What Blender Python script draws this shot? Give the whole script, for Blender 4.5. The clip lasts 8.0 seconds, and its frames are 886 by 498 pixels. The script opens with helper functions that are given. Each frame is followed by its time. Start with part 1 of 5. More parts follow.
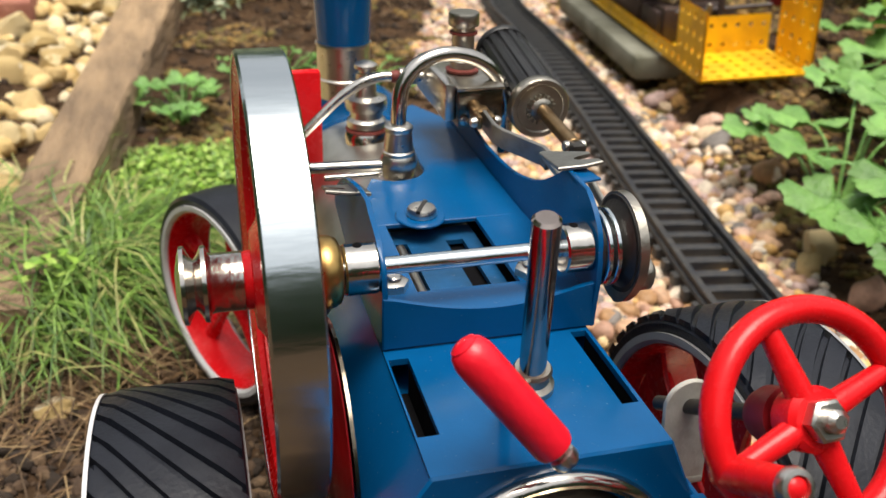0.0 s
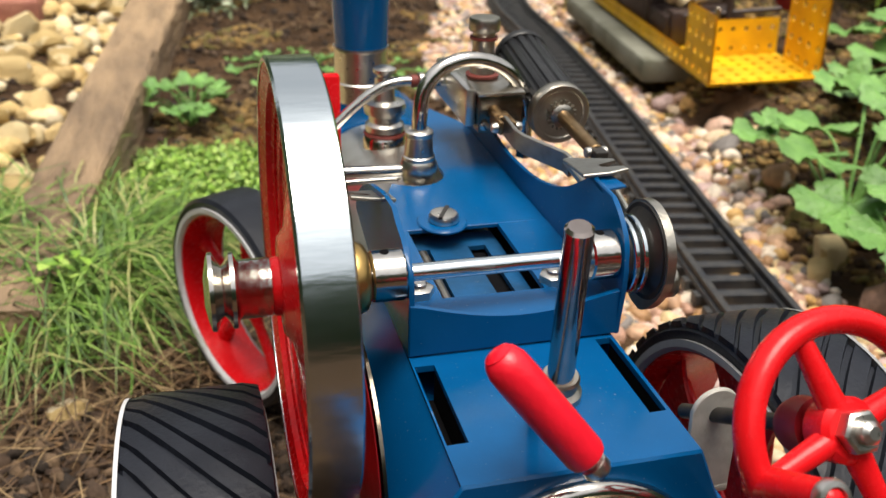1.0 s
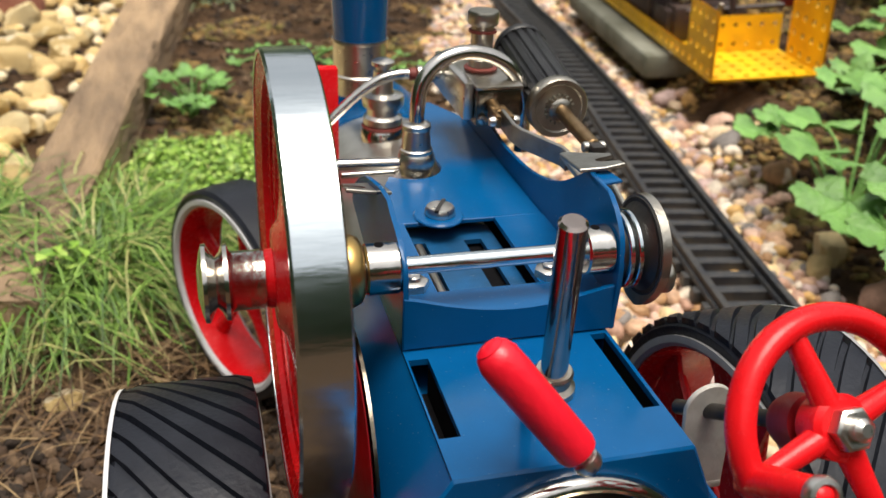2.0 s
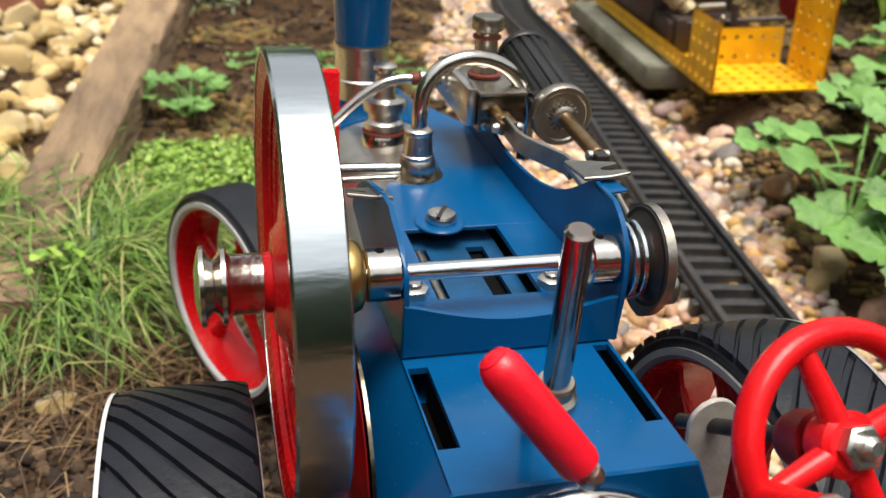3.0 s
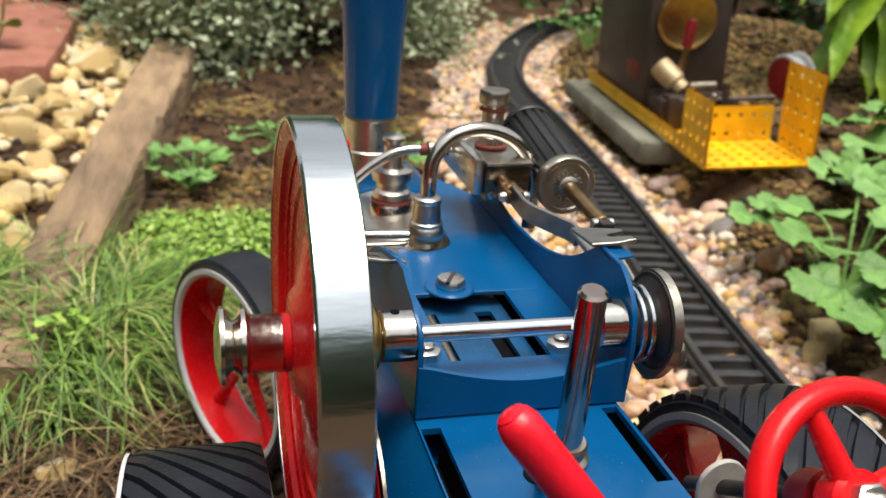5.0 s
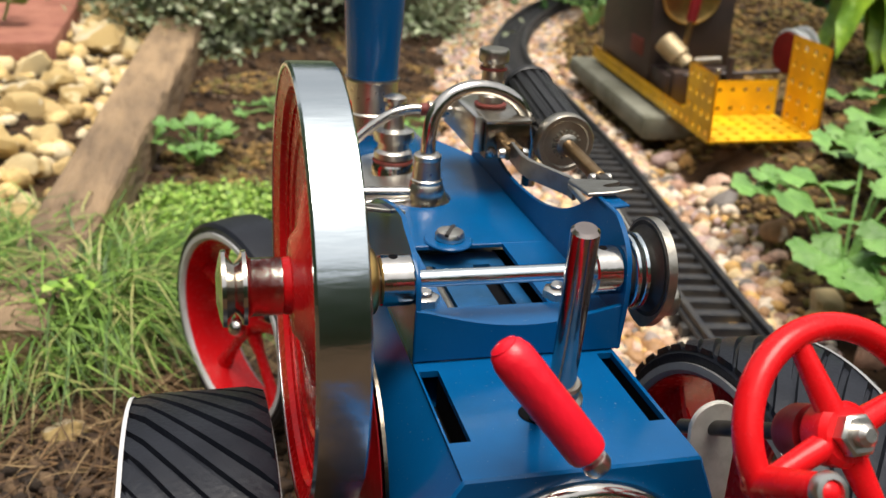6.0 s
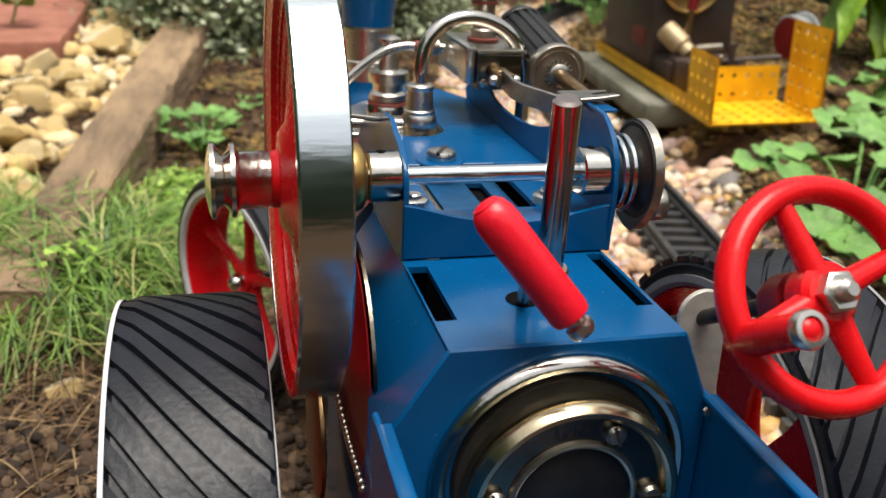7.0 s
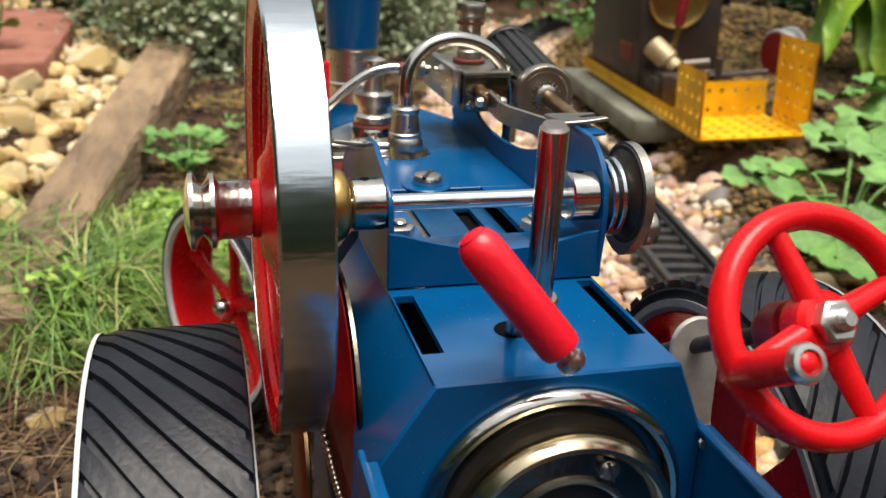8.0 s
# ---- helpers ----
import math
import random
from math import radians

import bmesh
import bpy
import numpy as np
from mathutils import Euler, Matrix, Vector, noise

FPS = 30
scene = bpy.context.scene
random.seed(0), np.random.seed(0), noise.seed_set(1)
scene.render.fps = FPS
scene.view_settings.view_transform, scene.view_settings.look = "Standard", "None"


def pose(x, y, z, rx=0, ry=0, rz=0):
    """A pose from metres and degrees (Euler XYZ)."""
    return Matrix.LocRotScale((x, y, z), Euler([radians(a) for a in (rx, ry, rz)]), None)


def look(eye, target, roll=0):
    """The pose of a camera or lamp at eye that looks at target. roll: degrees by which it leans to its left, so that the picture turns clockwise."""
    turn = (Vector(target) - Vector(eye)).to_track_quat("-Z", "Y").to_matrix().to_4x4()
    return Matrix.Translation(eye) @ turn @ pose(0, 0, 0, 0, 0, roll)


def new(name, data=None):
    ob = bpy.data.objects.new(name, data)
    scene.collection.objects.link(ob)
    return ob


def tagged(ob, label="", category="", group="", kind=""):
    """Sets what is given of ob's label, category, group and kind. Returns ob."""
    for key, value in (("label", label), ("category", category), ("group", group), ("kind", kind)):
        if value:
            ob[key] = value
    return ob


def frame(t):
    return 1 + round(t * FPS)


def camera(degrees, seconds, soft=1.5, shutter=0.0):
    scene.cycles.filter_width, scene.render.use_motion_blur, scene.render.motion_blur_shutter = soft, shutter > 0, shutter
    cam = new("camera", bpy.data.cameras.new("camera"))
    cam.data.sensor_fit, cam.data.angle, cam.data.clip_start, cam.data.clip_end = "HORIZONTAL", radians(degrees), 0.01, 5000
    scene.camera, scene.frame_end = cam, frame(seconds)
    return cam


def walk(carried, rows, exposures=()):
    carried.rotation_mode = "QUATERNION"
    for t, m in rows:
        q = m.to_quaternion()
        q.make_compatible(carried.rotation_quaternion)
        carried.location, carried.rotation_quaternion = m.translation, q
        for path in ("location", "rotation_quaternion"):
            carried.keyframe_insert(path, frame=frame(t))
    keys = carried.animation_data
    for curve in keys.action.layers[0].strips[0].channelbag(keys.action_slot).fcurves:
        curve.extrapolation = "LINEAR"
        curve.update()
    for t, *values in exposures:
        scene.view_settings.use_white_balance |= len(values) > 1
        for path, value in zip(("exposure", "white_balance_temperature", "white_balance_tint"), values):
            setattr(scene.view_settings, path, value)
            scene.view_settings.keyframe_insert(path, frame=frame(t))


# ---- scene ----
cam = camera(51.0, 8.0)
PATH = [
    (0, (-0.052, -0.162, 0.222), (0.43, 1.557, -0.679), 1.7),
    (0.5, (-0.054, -0.16, 0.222), (0.422, 1.561, -0.679), 1.8),
    (1, (-0.057, -0.16, 0.223), (0.424, 1.559, -0.677), 2.0),
    (2.5, (-0.055, -0.16, 0.222), (0.419, 1.555, -0.693), 2.8),
    (3, (-0.056, -0.157, 0.221), (0.431, 1.563, -0.675), 3.6),
    (3.5, (-0.061, -0.161, 0.224), (0.447, 1.609, -0.557), 4.1),
    (4, (-0.061, -0.161, 0.225), (0.451, 1.623, -0.522), 4.2),
    (4.5, (-0.061, -0.161, 0.224), (0.454, 1.621, -0.524), 4.0),
    (5.8, (-0.063, -0.166, 0.216), (0.441, 1.61, -0.553), 4.2),
    (6, (-0.061, -0.168, 0.215), (0.436, 1.605, -0.566), 3.9),
    (6.5, (-0.06, -0.174, 0.202), (0.427, 1.609, -0.563), 3.3),
    (7, (-0.058, -0.18, 0.192), (0.42, 1.615, -0.549), 3.0),
    (7.5, (-0.057, -0.178, 0.191), (0.425, 1.623, -0.532), 2.7),
    (8, (-0.056, -0.175, 0.193), (0.444, 1.626, -0.518), 2.6),
]
cam.data.dof.use_dof, cam.data.dof.focus_distance, cam.data.dof.aperture_fstop = True, 0.19, 31.0
walk(cam, [(t, look(eye, target, roll)) for t, eye, target, roll in PATH])

# ---- world and light ----
world = bpy.data.worlds.new("overcast_sky")
scene.world = world
world.use_nodes = True
wn, wl = world.node_tree.nodes, world.node_tree.links
wn.clear()
w_out, w_bg = wn.new("ShaderNodeOutputWorld"), wn.new("ShaderNodeBackground")
w_sky, w_hue = wn.new("ShaderNodeTexSky"), wn.new("ShaderNodeHueSaturation")
w_sky.sky_type, w_sky.sun_disc = "NISHITA", False
w_sky.sun_elevation, w_sky.sun_rotation = radians(80), radians(167)
w_sky.dust_density, w_sky.ozone_density = 4.0, 1.0
w_hue.inputs["Saturation"].default_value = 0.12
w_bg.inputs["Strength"].default_value = 0.105
wl.new(w_sky.outputs[0], w_hue.inputs["Color"])
wl.new(w_hue.outputs[0], w_bg.inputs[0])
wl.new(w_bg.outputs[0], w_out.inputs[0])
sun_data = bpy.data.lights.new("sun", "SUN")
sun_data.energy, sun_data.angle, sun_data.color = 2.1, radians(36), (1.0, 0.905, 0.775)
sun = new("sun", sun_data)
sun.matrix_world = look((0.1, -0.45, 2.6), (0, 0, 0))
scene.view_settings.exposure = 0.85


# ---- materials ----
def mat(name, color, rough=0.5, metal=0.0, second=None, scale=60.0, amount=0.5, bump=0.0, bump_scale=300.0,
        coat=0.0, rough_var=0.1, random_mix=0.0, stretch=(1, 1, 1), detail=6.0, trans=0.0, spec=0.5, dust=0.0):
    """A surface with two scales of colour variation, uneven gloss and fine relief."""
    m = bpy.data.materials.new(name)
    m.use_nodes = True
    n, l = m.node_tree.nodes, m.node_tree.links
    b = n["Principled BSDF"]
    tc, mp = n.new("ShaderNodeTexCoord"), n.new("ShaderNodeMapping")
    mp.inputs["Scale"].default_value = stretch
    l.new(tc.outputs["Object"], mp.inputs[0])
    n1, n2 = n.new("ShaderNodeTexNoise"), n.new("ShaderNodeTexNoise")
    n1.inputs["Scale"].default_value, n1.inputs["Detail"].default_value = scale, detail
    n2.inputs["Scale"].default_value, n2.inputs["Detail"].default_value = bump_scale, 5
    l.new(mp.outputs[0], n1.inputs["Vector"])
    l.new(mp.outputs[0], n2.inputs["Vector"])
    ramp = n.new("ShaderNodeValToRGB")
    ramp.color_ramp.elements[0].position, ramp.color_ramp.elements[1].position = 0.38, 0.64
    l.new(n1.outputs["Fac"], ramp.inputs[0])
    sec = second or tuple(c * 0.75 for c in color)
    mix = n.new("ShaderNodeMix")
    mix.data_type = "RGBA"
    mul = n.new("ShaderNodeMath")
    mul.operation = "MULTIPLY"
    mul.inputs[1].default_value = amount
    l.new(ramp.outputs[0], mul.inputs[0])
    l.new(mul.outputs[0], mix.inputs["Factor"])
    mix.inputs["A"].default_value = (*color, 1)
    mix.inputs["B"].default_value = (*sec, 1)
    out = mix.outputs["Result"]
    if random_mix:
        geo, hs = n.new("ShaderNodeNewGeometry"), n.new("ShaderNodeHueSaturation")
        ma = n.new("ShaderNodeMapRange")
        ma.inputs["To Min"].default_value, ma.inputs["To Max"].default_value = 1 - random_mix, 1 + random_mix
        l.new(geo.outputs["Random Per Island"], ma.inputs["Value"])
        l.new(ma.outputs[0], hs.inputs["Value"])
        l.new(out, hs.inputs["Color"])
        out = hs.outputs[0]
    if dust:
        n4, r4, mx4 = n.new("ShaderNodeTexNoise"), n.new("ShaderNodeValToRGB"), n.new("ShaderNodeMix")
        n4.inputs["Scale"].default_value, n4.inputs["Detail"].default_value = 1500, 3
        r4.color_ramp.elements[0].position, r4.color_ramp.elements[1].position = 0.69, 0.76
        l.new(tc.outputs["Object"], n4.inputs["Vector"])
        l.new(n4.outputs["Fac"], r4.inputs[0])
        m4 = n.new("ShaderNodeMath")
        m4.operation = "MULTIPLY"
        m4.inputs[1].default_value = dust
        l.new(r4.outputs[0], m4.inputs[0])
        mx4.data_type = "RGBA"
        l.new(m4.outputs[0], mx4.inputs["Factor"])
        l.new(out, mx4.inputs["A"])
        mx4.inputs["B"].default_value = (0.4, 0.4, 0.36, 1)
        out = mx4.outputs["Result"]
    l.new(out, b.inputs["Base Color"])
    b.inputs["Metallic"].default_value = metal
    mr = n.new("ShaderNodeMapRange")
    mr.inputs["To Min"].default_value, mr.inputs["To Max"].default_value = max(0.03, rough - rough_var), min(1, rough + rough_var)
    l.new(n2.outputs["Fac"], mr.inputs["Value"])
    l.new(mr.outputs[0], b.inputs["Roughness"])
    b.inputs["Coat Weight"].default_value = coat
    b.inputs["Coat Roughness"].default_value = 0.12
    b.inputs["Specular IOR Level"].default_value = spec
    if trans:
        b.inputs["Subsurface Weight"].default_value = trans
        b.inputs["Subsurface Radius"].default_value = (0.002, 0.004, 0.001)
        b.inputs["Subsurface Scale"].default_value = 0.5
    if bump:
        bp = n.new("ShaderNodeBump")
        bp.inputs["Strength"].default_value = bump
        bp.inputs["Distance"].default_value = 1.0 / bump_scale
        l.new(n2.outputs["Fac"], bp.inputs["Height"])
        l.new(bp.outputs[0], b.inputs["Normal"])
    return m


def island_mat(name, stops, rough=0.7, bump=0.3, bump_scale=500.0, grain=0.25, grain_scale=250.0):
    """Each loose piece takes its own colour from a ramp, with grain over it."""
    m = bpy.data.materials.new(name)
    m.use_nodes = True
    n, l = m.node_tree.nodes, m.node_tree.links
    b = n["Principled BSDF"]
    geo, ramp, tc = n.new("ShaderNodeNewGeometry"), n.new("ShaderNodeValToRGB"), n.new("ShaderNodeTexCoord")
    cr = ramp.color_ramp
    cr.interpolation = "CONSTANT"
    cr.elements[0].position, cr.elements[1].position = 0.0, 1 / len(stops)
    for k in range(2, len(stops)):
        cr.elements.new(k / len(stops))
    for k, c in enumerate(stops):
        cr.elements[k].color = (*c, 1)
    l.new(geo.outputs["Random Per Island"], ramp.inputs[0])
    no = n.new("ShaderNodeTexNoise")
    no.inputs["Scale"].default_value, no.inputs["Detail"].default_value = grain_scale, 6
    l.new(tc.outputs["Object"], no.inputs["Vector"])
    hs, ma = n.new("ShaderNodeHueSaturation"), n.new("ShaderNodeMapRange")
    ma.inputs["From Min"].default_value, ma.inputs["From Max"].default_value = 0.3, 0.7
    ma.inputs["To Min"].default_value, ma.inputs["To Max"].default_value = 1 - grain, 1 + grain
    l.new(no.outputs["Fac"], ma.inputs["Value"])
    l.new(ma.outputs[0], hs.inputs["Value"])
    l.new(ramp.outputs[0], hs.inputs["Color"])
    l.new(hs.outputs[0], b.inputs["Base Color"])
    b.inputs["Roughness"].default_value = rough
    n3, bp = n.new("ShaderNodeTexNoise"), n.new("ShaderNodeBump")
    n3.inputs["Scale"].default_value = bump_scale
    l.new(tc.outputs["Object"], n3.inputs["Vector"])
    bp.inputs["Strength"].default_value, bp.inputs["Distance"].default_value = bump, 1 / bump_scale
    l.new(n3.outputs["Fac"], bp.inputs["Height"])
    l.new(bp.outputs[0], b.inputs["Normal"])
    return m


BLUE = mat("blue_enamel", (0.0008, 0.08, 0.238), 0.2, second=(0.0008, 0.058, 0.168), scale=45, amount=0.5, bump=0.025, bump_scale=420, coat=0.0, rough_var=0.07, spec=0.36, dust=0.25)
# dusty, darker copy of the blue enamel with recess shade put into its colour
BLUE_SHADED = mat("blue_enamel_shaded", (0.002, 0.07, 0.19), 0.46, second=(0.004, 0.04, 0.095), scale=120, amount=0.7, bump=0.05, bump_scale=600, spec=0.45, dust=0.3)
RED = mat("red_enamel", (0.68, 0.008, 0.012), 0.26, second=(0.5, 0.005, 0.008), scale=60, amount=0.4, bump=0.03, bump_scale=500, spec=0.3)
RED_PLASTIC = mat("red_plastic", (0.78, 0.008, 0.025), 0.36, second=(0.62, 0.006, 0.015), scale=120, amount=0.5, bump=0.1, bump_scale=700)
RED_DARK = mat("dark_red_enamel", (0.2, 0.006, 0.01), 0.42, second=(0.12, 0.004, 0.006), scale=80, amount=0.6, bump=0.05)
STEEL = mat("turned_steel", (0.7, 0.76, 0.78), 0.17, 1.0, second=(0.6, 0.67, 0.7), scale=30, amount=0.5, rough_var=0.07, stretch=(1, 6, 6), bump=0.02, bump_scale=90)
NICKEL = mat("nickel_plate", (0.66, 0.63, 0.58), 0.16, 1.0, second=(0.5, 0.46, 0.4), scale=250, amount=0.5, bump=0.04, bump_scale=600, rough_var=0.08)
NICKEL_DULL = mat("dull_nickel_plate", (0.5, 0.47, 0.41), 0.33, 1.0, second=(0.36, 0.33, 0.27), scale=220, amount=0.6, bump=0.1, bump_scale=900)
ZINC = mat("zinc_sheet", (0.58, 0.56, 0.51), 0.42, 0.35, second=(0.42, 0.4, 0.35), scale=300, amount=0.6, bump=0.12, bump_scale=1200)
SATIN = mat("satin_nickel_plate", (0.68, 0.66, 0.61), 0.3, 1.0, second=(0.5, 0.47, 0.42), scale=160, amount=0.5, bump=0.04, bump_scale=700, rough_var=0.08)
# bright steel, tinted brown to paint the red handle's reflection
LEVER_STEEL = mat("steel_with_brown_reflection", (0.5, 0.43, 0.39), 0.16, 1.0, second=(0.36, 0.29, 0.25), scale=140, amount=0.6, bump=0.03, bump_scale=500, rough_var=0.08)
FORK_STEEL = mat("grey_sheet_steel", (0.34, 0.335, 0.31), 0.42, 1.0, second=(0.22, 0.21, 0.19), scale=260, amount=0.6, bump=0.08, bump_scale=900)
BRASS = mat("tarnished_brass", (0.55, 0.36, 0.12), 0.32, 1.0, second=(0.38, 0.24, 0.09), scale=200, amount=0.6, bump=0.05)
BOILER = mat("boiler_nickel", (0.72, 0.69, 0.62), 0.33, 1.0, second=(0.5, 0.47, 0.41), scale=90, amount=0.6, bump=0.06, bump_scale=350, dust=0.3)
RING = mat("yellowed_nickel", (0.6, 0.52, 0.36), 0.2, 1.0, second=(0.5, 0.4, 0.24), scale=120, amount=0.6, rough_var=0.08)
TAN_METAL = mat("tan_tarnished_metal", (0.5, 0.4, 0.24), 0.5, 0.4, second=(0.3, 0.22, 0.12), scale=60, amount=0.7, bump=0.1)
BRONZE = mat("brown_brass_rod", (0.36, 0.24, 0.12), 0.35, 1.0, second=(0.25, 0.15, 0.07), scale=300, amount=0.6)
DARK_METAL = mat("dark_blackened_metal", (0.06, 0.055, 0.05), 0.35, 0.6, second=(0.03, 0.028, 0.025), scale=200, amount=0.6, bump=0.08)
# browned nickel; on the valve chest its darkness paints in shade
DARK_NICKEL = mat("browned_shaded_nickel_plate", (0.22, 0.19, 0.15), 0.22, 1.0, second=(0.11, 0.095, 0.07), scale=160, amount=0.6, bump=0.05, rough_var=0.1)
BLACK = mat("black_paint", (0.008, 0.008, 0.009), 0.4, second=(0.02, 0.02, 0.02), scale=150, amount=0.5)
# near-black that paints the shade inside slots and holes
VOID = mat("shade_black_inside", (0.006, 0.006, 0.007), 0.9, second=(0.008, 0.008, 0.008), scale=100, spec=0.02)
RUBBER = mat("black_rubber", (0.008, 0.0095, 0.015), 0.42, second=(0.017, 0.02, 0.028), scale=140, amount=0.45, bump=0.12, bump_scale=900, rough_var=0.15, spec=0.32)
RIM_WHITE = mat("white_rim_paint", (0.62, 0.63, 0.65), 0.45, second=(0.5, 0.5, 0.51), scale=160, amount=0.5, bump=0.05)
RIM_GREY = mat("grey_rim_paint", (0.3, 0.305, 0.31), 0.38, second=(0.22, 0.22, 0.22), scale=160, amount=0.5, bump=0.05)
DRUM = mat("grey_drum_paint", (0.3, 0.32, 0.32), 0.5, second=(0.2, 0.21, 0.21), scale=60, amount=0.6)
RED_FIBRE = mat("red_fibre_washer", (0.18, 0.03, 0.02), 0.6, second=(0.1, 0.02, 0.015), scale=400, amount=0.6)
WOOD = mat("weathered_timber", (0.36, 0.245, 0.14), 0.8, second=(0.13, 0.088, 0.055), scale=24, amount=0.85, stretch=(2.2, 0.4, 2.2), bump=0.5, bump_scale=70, detail=10)
SOIL = mat("garden_soil", (0.085, 0.05, 0.027), 0.95, second=(0.028, 0.017, 0.01), scale=38, amount=0.95, bump=0.9, bump_scale=160, detail=12, spec=0.1)
CONCRETE = mat("grey_concrete", (0.22, 0.22, 0.175), 0.85, second=(0.1, 0.1, 0.065), scale=30, amount=0.8, bump=0.4, bump_scale=400)
BRICK = mat("red_brown_brick", (0.36, 0.15, 0.1), 0.85, second=(0.24, 0.085, 0.06), scale=40, amount=0.8, bump=0.4, bump_scale=250)
YELLOW = mat("yellow_enamel", (0.92, 0.53, 0.008), 0.42, second=(0.6, 0.31, 0.015), scale=42, amount=0.7, bump=0.1, bump_scale=300)
BROWN_IRON = mat("dark_brown_painted_iron", (0.03, 0.021, 0.02), 0.4, second=(0.06, 0.035, 0.028), scale=40, amount=0.6, bump=0.1)
TRACK = mat("black_plastic_track", (0.02, 0.0225, 0.028), 0.5, second=(0.065, 0.06, 0.052), scale=110, amount=0.7, bump=0.12, bump_scale=700, spec=0.4)
LEAF = mat("lobed_leaf_green", (0.155, 0.31, 0.07), 0.5, second=(0.07, 0.175, 0.035), scale=70, amount=0.75, bump=0.5, bump_scale=220, random_mix=0.3, trans=0.15)
HOSTA = mat("yellow_green_leaf", (0.34, 0.52, 0.035), 0.4, second=(0.1, 0.26, 0.016), scale=26, amount=0.8, bump=0.3, bump_scale=120, trans=0.15)
BUSH_LEAF = island_mat("silver_green_leaves", [(0.32, 0.38, 0.22), (0.4, 0.45, 0.28), (0.25, 0.32, 0.17), (0.48, 0.52, 0.36), (0.29, 0.36, 0.2)], 0.6, 0.1)
DARK_LEAF = island_mat("dark_green_leaves", [(0.03, 0.09, 0.02), (0.05, 0.14, 0.03), (0.02, 0.06, 0.02), (0.08, 0.2, 0.05)], 0.5, 0.1)
HEDGE = mat("unseen_hedge_green", (0.035, 0.075, 0.02), 0.8, second=(0.012, 0.03, 0.008), scale=25, amount=0.8, bump=0.8, bump_scale=60)
PETAL = mat("orange_red_petal", (0.8, 0.06, 0.02), 0.5, second=(0.7, 0.03, 0.015), scale=200, amount=0.5)
GRASS = island_mat("grass_blades", [(0.1, 0.2, 0.022), (0.16, 0.29, 0.04), (0.07, 0.14, 0.018), (0.22, 0.34, 0.07), (0.3, 0.3, 0.1), (0.1, 0.18, 0.022), (0.045, 0.1, 0.014), (0.13, 0.25, 0.03)], 0.5, 0.05)
STRAW = island_mat("dry_grass", [(0.16, 0.092, 0.04), (0.1, 0.057, 0.026), (0.27, 0.185, 0.09), (0.07, 0.042, 0.021)], 0.8, 0.05)
CLOVER = island_mat("low_green_cover", [(0.17, 0.32, 0.03), (0.25, 0.42, 0.05), (0.11, 0.22, 0.022), (0.32, 0.46, 0.09)], 0.5, 0.05)
MOSS = island_mat("brown_moss", [(0.27, 0.165, 0.05), (0.18, 0.11, 0.035), (0.14, 0.09, 0.03), (0.085, 0.05, 0.018), (0.14, 0.115, 0.03)], 0.95, 0.6)
GRAVEL = island_mat("mixed_pea_gravel", [(0.5, 0.31, 0.19), (0.62, 0.47, 0.31), (0.38, 0.22, 0.15), (0.66, 0.56, 0.44), (0.31, 0.25, 0.22), (0.55, 0.33, 0.11), (0.45, 0.32, 0.29), (0.66, 0.49, 0.26), (0.17, 0.15, 0.135), (0.36, 0.2, 0.09), (0.6, 0.4, 0.3)], 0.6)
CREAM = island_mat("cream_limestone", [(0.63, 0.46, 0.21), (0.69, 0.55, 0.3), (0.52, 0.37, 0.16), (0.7, 0.59, 0.39), (0.6, 0.43, 0.18)], 0.8, 0.5, 200.0, 0.2, 60.0)
CLOD = island_mat("soil_crumbs", [(0.06, 0.036, 0.021), (0.038, 0.022, 0.013), (0.085, 0.052, 0.03), (0.025, 0.016, 0.01), (0.12, 0.076, 0.042)], 0.95, 0.6)


# ---- building helpers ----
def part(name, bm, material, parent=None, label="", smooth=True):
    me = bpy.data.meshes.new(name)
    bmesh.ops.recalc_face_normals(bm, faces=bm.faces)
    bm.to_mesh(me)
    bm.free()
    me.materials.append(material)
    if smooth:
        for p in me.polygons:
            p.use_smooth = True
        me.set_sharp_from_angle(angle=radians(38))
    ob = new(name, me)
    ob.parent = parent
    return tagged(ob, label)


def frame_of(origin, axis):
    """A pose at origin whose z runs along axis."""
    return Matrix.Translation(origin) @ Vector(axis).to_track_quat("Z", "Y").to_matrix().to_4x4()


def lathe(bm, profile, m=Matrix(), seg=40, closed=False):
    """Turns a profile of (radius, height) about the z of m."""
    rings = []
    for r, h in profile:
        if r < 1e-6:
            rings.append([bm.verts.new(m @ Vector((0, 0, h)))])
        else:
            rings.append([bm.verts.new(m @ Vector((r * math.cos(2 * math.pi * k / seg), r * math.sin(2 * math.pi * k / seg), h))) for k in range(seg)])
    pairs = list(zip(rings, rings[1:])) + ([(rings[-1], rings[0])] if closed else [])
    for a, b in pairs:
        for k in range(seg):
            q = [a[k % len(a)], a[(k + 1) % len(a)], b[(k + 1) % len(b)], b[k % len(b)]]
            q = list(dict.fromkeys(q))
            if len(q) > 2:
                try:
                    bm.faces.new(q)
                except ValueError:
                    pass
    return bm


def turned(profile, origin, axis, seg=40, closed=False):
    return lathe(bmesh.new(), profile, frame_of(origin, axis), seg, closed)


def rod_profile(r, length, b=0.0003):
    return [(0, 0), (r - b, 0), (r, b), (r, length - b), (r - b, length), (0, length)]


def rod(p, q, r, seg=20, b=0.0003, bm=None):
    p, q = Vector(p), Vector(q)
    return lathe(bm or bmesh.new(), rod_profile(r, (q - p).length, b), frame_of(p, q - p), seg)


